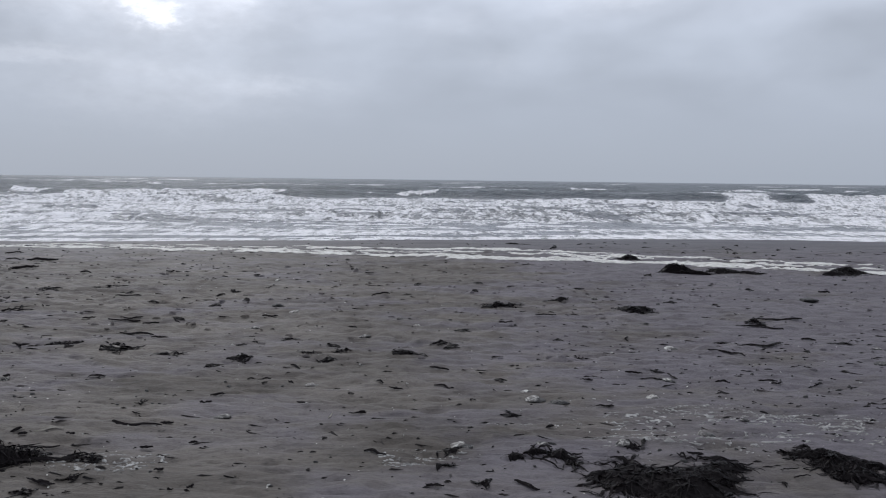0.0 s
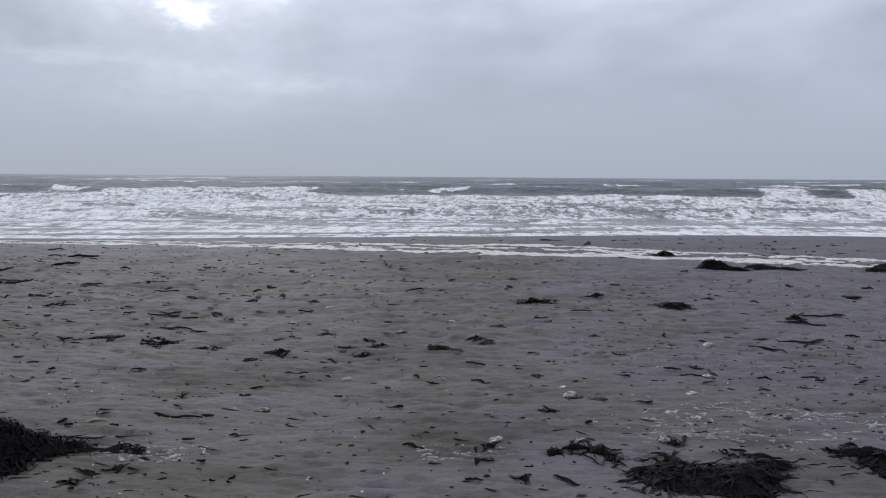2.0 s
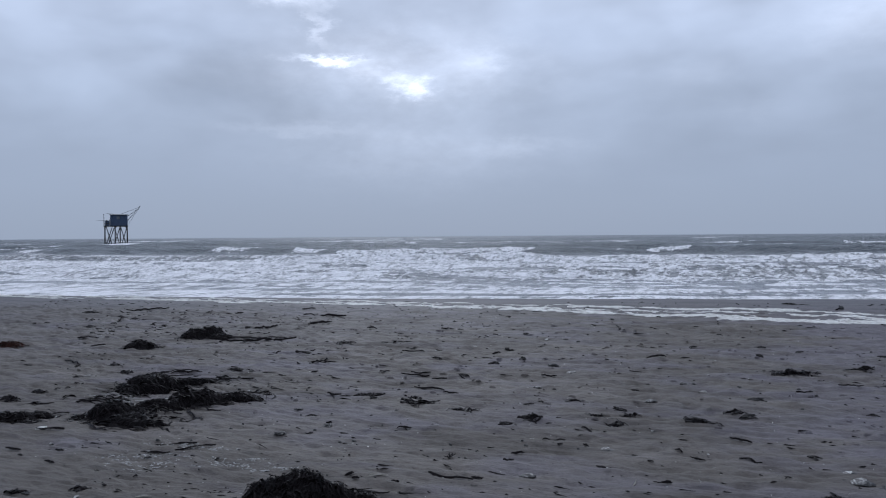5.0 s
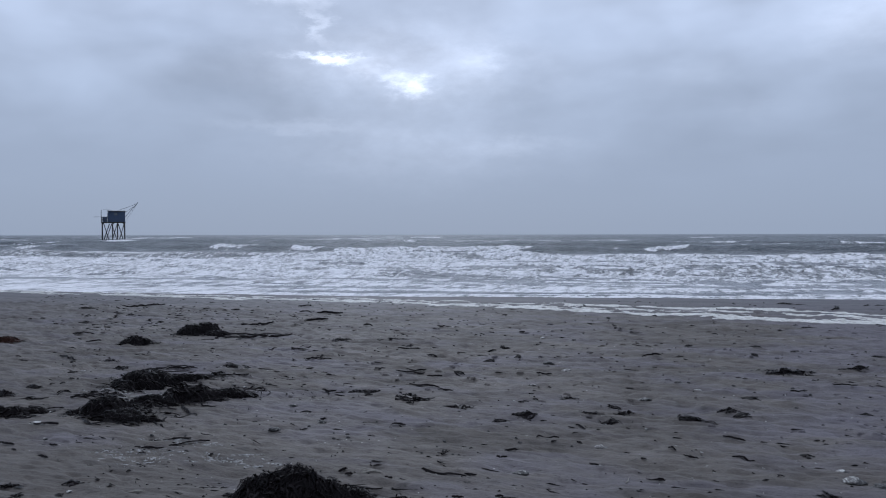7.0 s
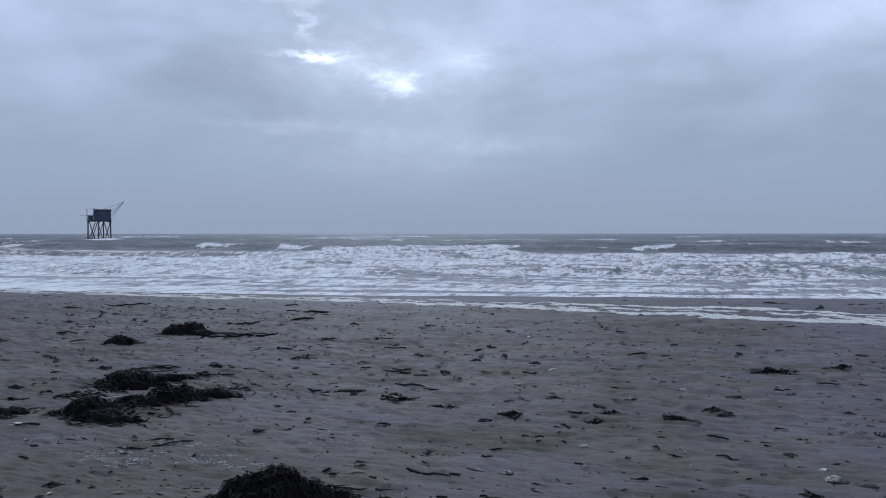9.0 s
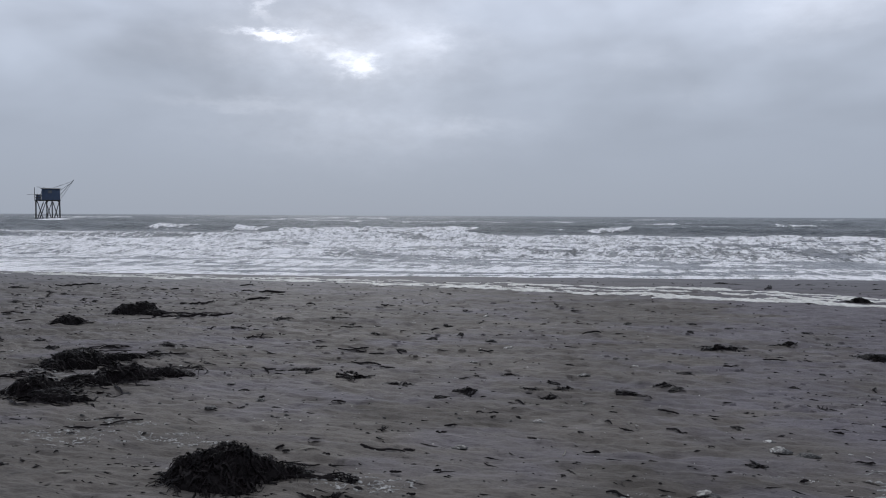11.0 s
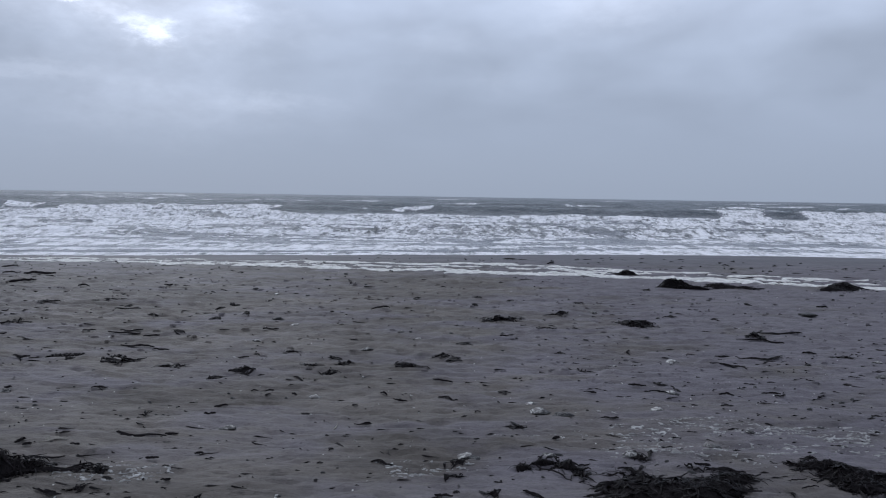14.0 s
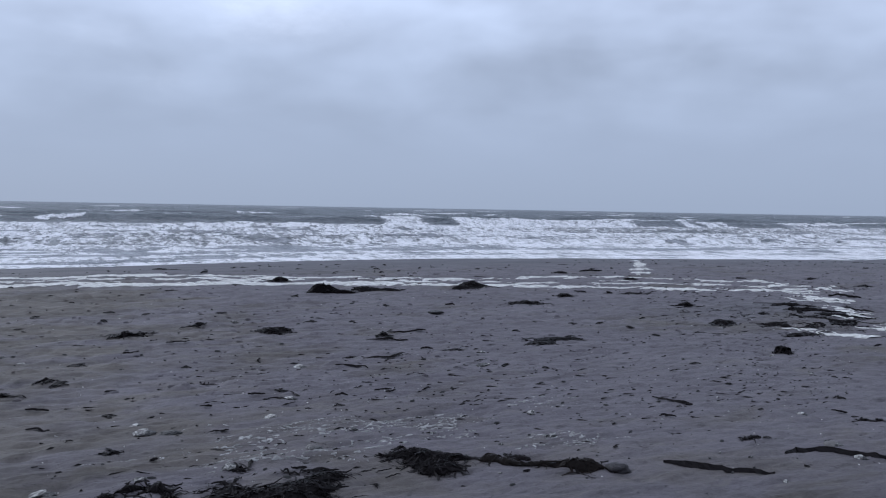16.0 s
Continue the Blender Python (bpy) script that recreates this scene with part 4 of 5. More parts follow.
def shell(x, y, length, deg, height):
    """An oyster: a pale upper valve over a larger blackish half, added to darken its underside."""
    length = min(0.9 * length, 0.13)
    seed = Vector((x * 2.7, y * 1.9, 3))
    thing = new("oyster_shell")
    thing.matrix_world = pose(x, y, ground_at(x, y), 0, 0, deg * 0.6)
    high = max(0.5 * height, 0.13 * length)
    low = part("lower_valve", valve(1.1 * length, high, seed, 0.6), DARKSHELL, thing, "larger blackish half added to darken the underside")
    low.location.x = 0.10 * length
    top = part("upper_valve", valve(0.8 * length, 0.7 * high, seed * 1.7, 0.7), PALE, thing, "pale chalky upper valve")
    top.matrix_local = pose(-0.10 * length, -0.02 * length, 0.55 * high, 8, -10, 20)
    tagged(thing, "weathered pale oyster shell with an added blackish underside, on the sand", "shell", "oyster shells")


def twig(x, y, length, deg):
    verts, faces = [], []
    a = radians(deg * 0.7)
    path = wander(x - math.cos(a) * length / 2, y - math.sin(a) * length / 2, a, length, 7, 0.08, flat(0.004))
    ribbon(verts, faces, path, 0.008, 0.009)
    ob = new("bleached_twig", weed_mesh("bleached_twig", verts, faces, (x, y, 0), TWIG))
    ob.location = (x, y, 0)
    tagged(ob, "thin bleached twig lying on the sand", "twig", "twigs")


weed_bed("large domed heap of matted black seaweed on the sand",
         [(-2.58, 3.60, 0.15, 0.15, 10, 0.182), (-2.85, 3.53, 0.09, 0.10, 0, 0.105), (-2.72, 3.56, 0.12, 0.12, 0, 0.145), (-2.46, 3.67, 0.14, 0.10, 25, 0.092),
          (-2.32, 3.76, 0.11, 0.06, 25, 0.038), (-2.64, 3.45, 0.22, 0.09, 5, 0.07), (-2.02, 3.80, 0.05, 0.02, 20, 0.015)],
         0.55, 1150, 0.0075,
         [(-2.45, 3.80, -2.20, 3.93, 0.022), (-2.40, 3.66, -2.14, 3.74, 0.014), (-2.26, 3.72, -1.98, 3.82, 0.013), (-2.75, 3.40, -2.40, 3.42, 0.02), (-2.90, 3.42, -2.55, 3.36, 0.022),
          (-2.55, 3.60, -2.47, 3.75, 0.012)])
weed_bed("flat mat of shredded blackish seaweed on the sand",
         [(0.86, 3.68, 0.17, 0.16, 0, 0.055), (1.06, 3.62, 0.20, 0.17, 0, 0.06), (1.24, 3.70, 0.16, 0.11, 12, 0.045), (1.38, 3.86, 0.14, 0.05, 12, 0.03), (0.85, 3.94, 0.05, 0.025, -20, 0.012)],
         1.3, 760, 0.0068,
         [(1.16, 4.05, 1.30, 4.03, 0.022), (1.28, 4.03, 1.42, 4.00, 0.025), (1.10, 3.86, 1.55, 3.93, 0.02), (1.20, 3.76, 1.50, 3.83, 0.018), (1.20, 3.66, 1.46, 3.70, 0.02),
          (1.15, 3.56, 1.42, 3.56, 0.022), (0.80, 3.98, 0.96, 3.88, 0.026), (0.76, 3.82, 0.62, 3.76, 0.014), (0.90, 3.84, 1.15, 3.91, 0.016), (1.00, 3.52, 1.30, 3.50, 0.02)])
weed_bed("diagonal mat of glossy dark seaweed fronds on the sand",
         [(1.94, 4.05, 0.13, 0.07, -15, 0.04), (2.00, 3.93, 0.13, 0.09, -25, 0.05), (2.03, 3.80, 0.12, 0.07, 0, 0.035), (2.15, 3.93, 0.10, 0.03, -10, 0.03)],
         1.2, 430, 0.0066,
         [(1.88, 4.06, 1.72, 4.08, 0.010), (1.84, 4.00, 1.72, 3.98, 0.010), (2.08, 3.97, 2.26, 3.88, 0.024), (2.02, 3.78, 2.20, 3.77, 0.024), (1.98, 3.76, 2.14, 3.70, 0.02),
          (1.76, 3.88, 1.66, 3.86, 0.010), (1.78, 3.79, 1.68, 3.77, 0.010)])
weed_bed("thin arched tuft of torn blackish seaweed on the sand",
         [(0.29, 3.99, 0.05, 0.04, 0, 0.018), (0.40, 4.05, 0.07, 0.02, 15, 0.02), (0.53, 4.01, 0.05, 0.04, -10, 0.035), (0.58, 3.91, 0.04, 0.03, -30, 0.02)],
         0.9, 100, 0.0065,
         [(0.35, 4.04, 0.52, 3.80, 0.014), (0.50, 4.02, 0.67, 4.05, 0.018), (0.50, 3.99, 0.65, 3.97, 0.016), (0.56, 3.92, 0.62, 3.86, 0.02)])
weed_bed("brown kelp stalk with a frayed tuft, half sunk in sand",
         [(2.36, 3.86, 0.07, 0.04, -10, 0.04), (2.44, 3.78, 0.07, 0.03, -30, 0.025), (2.57, 3.68, 0.13, 0.020, -30, 0.014), (2.78, 3.56, 0.14, 0.045, -28, 0.045)],
         0.30, 60, 0.008,
         [(2.40, 3.84, 2.52, 3.76, 0.02), (2.42, 3.76, 2.72, 3.60, 0.022), (2.70, 3.62, 2.92, 3.46, 0.02), (2.30, 3.85, 2.40, 3.90, 0.014)], KELP)
weed_bed("sprawling tangle of wet brown-black seaweed with sand between",
         [(-5.84, 6.08, 0.32, 0.26, 28, 0.13), (-6.05, 6.34, 0.20, 0.16, 28, 0.09), (-5.55, 6.42, 0.24, 0.08, 32, 0.045), (-5.34, 6.74, 0.16, 0.05, 40, 0.03), (-5.02, 5.68, 0.26, 0.18, 28, 0.12), (-4.70, 5.86, 0.22, 0.12, 30, 0.07),
          (-5.20, 5.42, 0.20, 0.12, 28, 0.06), (-5.34, 5.02, 0.24, 0.17, 28, 0.12), (-5.02, 4.86, 0.20, 0.15, 20, 0.06), (-4.78, 4.84, 0.16, 0.05, 20, 0.03), (-5.92, 5.52, 0.20, 0.035, 30, 0.03),
          (-6.28, 6.46, 0.12, 0.10, 28, 0.05)],
         1.15, 1300, 0.0095,
         [(-6.38, 6.88, -5.98, 7.08, 0.026), (-6.15, 6.62, -5.80, 6.86, 0.024), (-5.70, 6.30, -5.20, 6.80, 0.026), (-6.12, 5.42, -5.72, 5.64, 0.03), (-4.86, 5.42, -4.46, 5.14, 0.035),
          (-4.90, 5.50, -4.55, 5.50, 0.026), (-4.80, 5.96, -4.58, 6.32, 0.03), (-4.66, 5.80, -4.42, 5.92, 0.028), (-5.05, 4.74, -4.62, 4.88, 0.03), (-5.10, 4.62, -4.76, 4.70, 0.026),
          (-5.30, 4.72, -4.98, 4.60, 0.028), (-5.60, 5.00, -5.52, 4.80, 0.024), (-5.05, 5.30, -4.78, 5.28, 0.024)])
weed_bed("low ragged strip of wet dark seaweed beside an oyster",
         [(-6.08, 4.70, 0.20, 0.10, 25, 0.055), (-5.92, 4.81, 0.12, 0.06, 25, 0.045)],
         1.3, 170, 0.011, [(-6.05, 4.80, -5.80, 5.00, 0.02)])
weed_bed("spiky brown-black seaweed clump with a long stalk beside it",
         [(-7.98, 9.58, 0.24, 0.16, 38, 0.13), (-7.78, 9.72, 0.20, 0.14, 38, 0.16), (-7.52, 9.60, 0.20, 0.08, 36, 0.05)],
         0.9, 380, 0.013,
         [(-7.62, 9.52, -6.90, 9.72, 0.06), (-7.05, 9.68, -6.35, 9.92, 0.035), (-8.10, 9.52, -8.32, 9.62, 0.03), (-8.00, 9.46, -8.26, 9.40, 0.03), (-7.75, 9.56, -7.30, 9.66, 0.05)])
weed_bed("small spiky tuft of blackish seaweed on the sand",
         [(-8.06, 8.38, 0.17, 0.12, 42, 0.12), (-7.92, 8.46, 0.12, 0.10, 42, 0.08)],
         1.1, 120, 0.015, [(-8.10, 8.36, -8.34, 8.40, 0.025), (-7.92, 8.44, -7.72, 8.56, 0.025), (-8.05, 8.26, -7.85, 8.30, 0.025)])
weed_bed("thin smear of dark seaweed shreds in a wet hollow",
         [(10.32, 9.15, 0.26, 0.10, -52, 0.03), (10.10, 8.55, 0.36, 0.10, -52, 0.03), (10.05, 7.95, 0.34, 0.08, -52, 0.025), (9.60, 7.50, 0.26, 0.07, -52, 0.02),
          (8.40, 7.55, 0.20, 0.07, -52, 0.03), (8.95, 7.00, 0.20, 0.06, -52, 0.02), (8.25, 6.85, 0.18, 0.06, -52, 0.03)],
         2.6, 300, 0.010, [(9.90, 9.50, 10.60, 8.80, 0.03), (9.80, 8.70, 10.50, 7.90, 0.03), (9.40, 7.90, 9.90, 7.20, 0.025), (8.15, 7.80, 8.70, 7.20, 0.025)])
weed_bed("rounded black lump of matted seaweed by the foam line",
         [(3.44, 12.74, 0.22, 0.16, 0, 0.15), (3.62, 12.72, 0.18, 0.12, 0, 0.09), (3.84, 12.66, 0.18, 0.06, -5, 0.04)],
         0.4, 140, 0.014, [(3.70, 12.66, 4.02, 12.62, 0.04)])
weed_bed("low straggling bunch of dark seaweed by the foam line",
         [(4.22, 12.92, 0.18, 0.12, 0, 0.08), (4.45, 12.84, 0.20, 0.08, -8, 0.05), (4.70, 12.76, 0.20, 0.06, -8, 0.03)],
         0.8, 130, 0.014, [(4.50, 12.84, 4.98, 12.70, 0.035), (4.10, 12.82, 4.40, 12.70, 0.03)])
weed_bed("flat ragged bunch of dark seaweed near the foam line",
         [(6.10, 12.72, 0.22, 0.10, 8, 0.05), (6.34, 12.95, 0.26, 0.14, 0, 0.10), (6.60, 12.90, 0.16, 0.06, -10, 0.04)],
         0.8, 140, 0.014, [(5.95, 12.62, 6.30, 12.60, 0.035), (6.50, 12.90, 6.82, 12.80, 0.03)])
heap(6.81, 5.94, 0.22, -33, 0.093)
heap(-9.93, 7.94, 0.44, 40, 0.150, 0.50, RUST)
heap(7.78, 7.89, 0.41, -15, 0.106)
heap(3.12, 8.17, 0.15, -19, 0.090)
heap(1.99, 8.86, 0.48, 16, 0.067)
heap(0.42, 9.00, 0.44, 32, 0.080)
heap(8.55, 9.59, 0.33, -26, 0.085)
heap(6.24, 10.51, 0.59, -7, 0.081)
heap(7.41, 11.30, 0.35, -13, 0.090)
heap(3.14, 14.79, 0.41, -22, 0.089)
clump(-4.16, 3.07, 0.09, 33, 0.023)
clump(-4.36, 3.24, 0.15, 80, 0.036)
clump(-2.07, 3.35, 0.07, 59, 0.023)
clump(-4.07, 3.41, 0.14, -3, 0.020)
clump(-1.93, 3.53, 0.06, 31, 0.024)
clump(0.11, 3.60, 0.05, 22, 0.008)
clump(4.17, 3.65, 0.11, -43, 0.029)
clump(5.39, 3.69, 0.10, -60, 0.034)
clump(5.28, 3.75, 0.15, -7, 0.029)
clump(-1.97, 3.76, 0.14, 15, 0.016)
clump(-0.07, 3.83, 0.10, 24, 0.017)
clump(2.54, 3.85, 0.21, -13, 0.027)
clump(-0.06, 4.08, 0.12, 54, 0.018)
clump(1.79, 4.10, 0.07, -9, 0.010)
clump(1.92, 4.20, 0.07, 28, 0.017)
clump(0.99, 4.22, 0.14, 21, 0.019)
clump(0.27, 4.72, 0.14, 5, 0.017)
clump(-6.45, 5.23, 0.11, 20, 0.024)
clump(-6.83, 5.28, 0.28, -2, 0.051)
clump(-6.02, 5.61, 0.15, 41, 0.024)
clump(-6.86, 5.63, 0.24, -9, 0.046)
clump(-2.01, 5.81, 0.13, 22, 0.027)
clump(-1.87, 6.06, 0.24, 20, 0.033)
clump(-1.15, 6.16, 0.17, 19, 0.023)
clump(-2.49, 6.18, 0.24, -15, 0.025)
clump(-1.32, 6.31, 0.17, 5, 0.019)
clump(-3.04, 6.34, 0.30, -3, 0.026)
clump(0.97, 6.41, 0.06, 6, 0.033)
clump(-1.06, 6.43, 0.12, 6, 0.019)
clump(-0.53, 6.44, 0.28, 24, 0.029)
clump(-3.12, 6.55, 0.16, 32, 0.038)
clump(-3.58, 6.56, 0.26, 22, 0.061)
clump(-1.18, 6.63, 0.11, 18, 0.025)
clump(-5.40, 6.74, 0.18, 42, 0.025)
clump(-6.76, 6.76, 0.20, 31, 0.063)
clump(-0.23, 6.81, 0.18, 6, 0.020)
clump(8.01, 6.85, 0.49, 4, 0.047)
clump(-1.64, 6.89, 0.13, 6, 0.021)
clump(-7.25, 7.11, 0.20, -6, 0.030)
clump(3.50, 7.11, 0.19, 21, 0.023)
clump(2.41, 7.13, 0.11, 32, 0.017)
clump(4.61, 7.23, 0.36, -39, 0.038)
clump(-5.65, 7.32, 0.25, 11, 0.041)
clump(4.92, 7.42, 0.63, -6, 0.033)
clump(8.52, 7.69, 0.12, -15, 0.042)
clump(9.10, 8.52, 0.18, 5, 0.037)
clump(-5.56, 8.70, 0.20, 51, 0.023)
clump(10.24, 9.24, 0.25, 3, 0.071)
clump(1.16, 9.46, 0.29, 16, 0.035)
clump(-5.49, 9.76, 0.35, -1, 0.033)
clump(-4.93, 9.91, 0.15, 7, 0.041)
clump(-4.79, 10.07, 0.18, 79, 0.025)
clump(-5.53, 10.98, 0.20, 8, 0.036)
clump(14.65, 11.23, 0.42, -27, 0.082)
clump(8.86, 11.33, 0.54, -13, 0.042)
clump(8.48, 11.51, 0.17, -12, 0.042)
clump(14.92, 12.87, 0.32, -11, 0.087)
clump(13.27, 13.34, 0.31, -11, 0.056)
clump(10.49, 13.68, 0.47, 5, 0.076)
clump(9.82, 15.44, 0.49, -10, 0.095)
clump(1.08, 18.09, 0.43, -37, 0.053)
stalk([(3.30, 3.47), (3.40, 3.40), (3.52, 3.28), (3.68, 3.18), (3.82, 3.11)], 0.040)
stalk([(3.33, 3.42), (3.42, 3.33), (3.52, 3.24)], 0.026)
stalk([(4.14, 3.36), (4.26, 3.40), (4.42, 3.33), (4.62, 3.13), (4.80, 3.02)], 0.046)
stone(2.98, 3.46, 0.14, -20, 0.052, UMBER)
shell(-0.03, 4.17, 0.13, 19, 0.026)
stone(0.45, 4.21, 0.07, 12, 0.019)
stone(0.92, 4.24, 0.09, 16, 0.038)
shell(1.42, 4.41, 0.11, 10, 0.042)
stone(-1.52, 4.62, 0.11, 5, 0.029)
stone(1.76, 4.68, 0.06, 15, 0.026)
stone(3.10, 4.70, 0.07, -4, 0.037)
stone(2.30, 4.90, 0.05, 19, 0.016)
stone(-3.58, 4.93, 0.095, 50, 0.030)
stone(0.64, 5.07, 0.14, 17, 0.036, DARKSHELL)
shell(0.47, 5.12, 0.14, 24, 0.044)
stone(1.31, 5.21, 0.09, 23, 0.028)
stone(-3.39, 5.34, 0.07, 36, 0.028)
stone(-3.92, 5.78, 0.08, 38, 0.021)
stone(3.51, 6.39, 0.13, 23, 0.027)
stone(3.77, 6.96, 0.08, 22, 0.029)
stone(-0.96, 7.07, 0.12, 32, 0.032)
stone(-2.10, 7.38, 0.08, 28, 0.023)
stone(-0.51, 7.70, 0.08, 28, 0.028)
stone(-2.23, 8.79, 0.13, 24, 0.040)
stone(1.62, 9.65, 0.10, 33, 0.043)
stone(4.42, 9.89, 0.23, 19, 0.048)
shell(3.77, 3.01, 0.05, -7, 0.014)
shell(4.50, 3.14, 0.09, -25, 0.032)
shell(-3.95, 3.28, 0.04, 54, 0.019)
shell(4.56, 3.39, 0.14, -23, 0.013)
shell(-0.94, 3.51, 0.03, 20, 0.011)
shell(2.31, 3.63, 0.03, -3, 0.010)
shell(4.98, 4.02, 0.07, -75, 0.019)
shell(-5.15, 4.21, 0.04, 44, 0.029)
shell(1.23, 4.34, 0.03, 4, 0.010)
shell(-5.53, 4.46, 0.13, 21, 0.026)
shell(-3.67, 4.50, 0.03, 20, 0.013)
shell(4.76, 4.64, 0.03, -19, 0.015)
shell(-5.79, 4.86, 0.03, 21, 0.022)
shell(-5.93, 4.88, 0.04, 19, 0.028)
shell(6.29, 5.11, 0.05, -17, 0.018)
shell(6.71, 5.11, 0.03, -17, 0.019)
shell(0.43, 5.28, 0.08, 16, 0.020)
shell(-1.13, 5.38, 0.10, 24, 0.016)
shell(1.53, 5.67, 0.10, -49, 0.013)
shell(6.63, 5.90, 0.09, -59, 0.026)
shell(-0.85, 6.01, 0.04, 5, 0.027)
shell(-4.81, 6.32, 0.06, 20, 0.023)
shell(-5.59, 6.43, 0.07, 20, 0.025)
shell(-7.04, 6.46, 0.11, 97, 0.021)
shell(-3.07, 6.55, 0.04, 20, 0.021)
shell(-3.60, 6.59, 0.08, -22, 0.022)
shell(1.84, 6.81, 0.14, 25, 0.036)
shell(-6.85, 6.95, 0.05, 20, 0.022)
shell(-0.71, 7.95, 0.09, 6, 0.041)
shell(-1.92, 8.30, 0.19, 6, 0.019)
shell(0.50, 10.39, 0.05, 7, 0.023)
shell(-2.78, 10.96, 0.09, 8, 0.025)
strand(-2.02, 3.28, 0.03, 30)
strand(-1.30, 3.40, 0.03, 21)
strand(-1.39, 3.42, 0.03, 34)
strand(-2.06, 3.47, 0.17, -38)
strand(-1.32, 3.49, 0.04, 69)
strand(-0.13, 3.54, 0.09, 18)
strand(2.46, 3.59, 0.05, -18)
strand(0.32, 3.60, 0.15, -51)
strand(-1.54, 3.65, 0.05, 4)
strand(-2.10, 3.75, 0.26, 12)
strand(-4.70, 3.78, 0.10, -12)
strand(0.74, 3.89, 0.04, -8)
strand(-5.24, 3.95, 0.13, 13)
strand(-1.74, 3.97, 0.07, 20)
strand(5.32, 3.98, 0.11, -42)
strand(1.42, 4.02, 0.15, -2)
strand(-4.88, 4.04, 0.09, 1)
strand(1.28, 4.08, 0.09, -7)
strand(-1.52, 4.08, 0.05, 39)
strand(-2.51, 4.10, 0.05, 7)
strand(-2.51, 4.11, 0.06, 4)
strand(-2.25, 4.13, 0.05, 15)
strand(-2.59, 4.16, 0.05, 20)
strand(-2.59, 4.18, 0.05, 16)
strand(-4.17, 4.22, 0.21, 45)
strand(3.98, 4.28, 0.12, -18)
strand(-1.97, 4.36, 0.31, -15)
strand(-3.98, 4.42, 0.29, 65)
strand(-1.81, 4.43, 0.08, -4)
strand(-5.43, 4.46, 0.24, 34)
strand(-4.14, 4.48, 0.20, 62)
strand(0.53, 4.53, 0.05, 30)
strand(4.31, 4.63, 0.34, -88)
strand(-0.68, 4.70, 0.12, -20)
strand(-1.72, 4.86, 0.08, 48)
strand(1.97, 4.91, 0.06, 5)
strand(-1.08, 4.97, 0.13, -20)
strand(0.94, 4.98, 0.12, 18)
strand(-1.69, 5.06, 0.13, 32)
strand(-0.49, 5.30, 0.10, -12)
strand(-3.40, 5.39, 0.05, 25)
strand(-5.98, 5.43, 0.25, 58)
strand(-0.62, 5.44, 0.07, -21)
strand(-1.28, 5.44, 0.06, -30)
strand(-2.75, 5.46, 0.12, 31)
strand(2.34, 5.60, 0.13, 5)
strand(0.92, 5.61, 0.08, -50)
strand(1.93, 5.61, 0.11, -3)
strand(2.64, 5.62, 0.11, 22)
strand(1.44, 5.66, 0.14, 5)
strand(2.28, 5.66, 0.14, -2)
strand(1.31, 5.81, 0.13, -36)
strand(-0.20, 5.90, 0.17, -20)
strand(8.27, 5.97, 0.11, 2)
strand(-3.88, 6.37, 0.16, -24)
strand(-3.89, 6.39, 0.18, -25)
strand(2.34, 6.66, 0.36, -5)
strand(-6.28, 6.75, 0.21, 40)
strand(-2.85, 6.87, 0.16, 25)
strand(-6.10, 6.95, 0.32, 27)
strand(2.74, 6.97, 0.47, -6)
strand(-3.11, 7.03, 0.35, 15)
strand(-7.91, 7.12, 0.49, -19)
strand(9.42, 7.25, 0.40, -1)
strand(3.29, 7.28, 0.15, -26)
strand(-4.72, 7.49, 0.10, 24)
strand(-3.22, 7.56, 0.18, 16)
strand(-3.56, 7.69, 0.34, 1)
strand(-3.96, 7.74, 0.13, 58)
strand(-3.56, 7.84, 0.24, -10)
strand(3.05, 7.91, 0.47, -9)
strand(0.42, 7.93, 0.16, 18)
strand(-2.11, 8.00, 0.17, 31)
strand(-4.97, 8.12, 0.28, 59)
strand(-5.02, 8.17, 0.29, 58)
strand(-8.63, 8.25, 0.21, 74)
strand(10.88, 8.29, 0.44, -49)
strand(0.88, 8.30, 0.25, 6)
strand(3.43, 8.31, 0.48, -18)
strand(-5.96, 8.64, 0.12, 46)
strand(-5.59, 8.89, 0.15, 43)
strand(-9.57, 9.00, 0.32, 45)
strand(-4.24, 9.28, 0.31, -11)
strand(-3.15, 9.44, 0.14, 27)
strand(-6.79, 9.48, 1.14, 29)
strand(-1.10, 9.58, 0.24, 31)
strand(12.38, 9.84, 0.54, -41)
strand(4.96, 10.63, 0.16, -33)
strand(-7.63, 10.94, 0.66, 27)
strand(-5.80, 11.29, 0.17, 8)
strand(-4.65, 11.67, 0.13, 8)
strand(7.98, 11.71, 0.21, -13)
strand(-7.05, 11.82, 0.36, 20)
strand(-7.08, 11.85, 0.42, 8)
strand(-9.50, 12.85, 0.18, 59)
strand(-11.95, 13.02, 0.88, 28)
strand(-7.44, 13.02, 0.52, 9)
strand(-7.42, 13.06, 0.50, 20)
strand(-8.06, 13.22, 0.31, 49)
strand(-8.62, 14.08, 0.27, 67)
strand(10.73, 15.60, 0.65, 19)
strand(2.01, 17.19, 0.80, 56)
curl(-0.48, 4.00, 0.13, -16)
curl(-0.15, 5.40, 0.15, -25)
curl(-1.53, 5.49, 0.18, 39)
curl(-1.35, 5.88, 0.11, -52)
sprig(-2.13, 4.81, 0.06, 5)
twig(-3.61, 3.46, 0.10, 38)
twig(-2.40, 4.18, 0.15, 39)
twig(-2.40, 4.21, 0.12, 47)
twig(-0.83, 4.66, 0.12, 97)
scrap(4.08, 3.15, 0.04, -4)
scrap(-3.97, 3.22, 0.08, -17)
scrap(-1.74, 3.45, 0.02, 3)
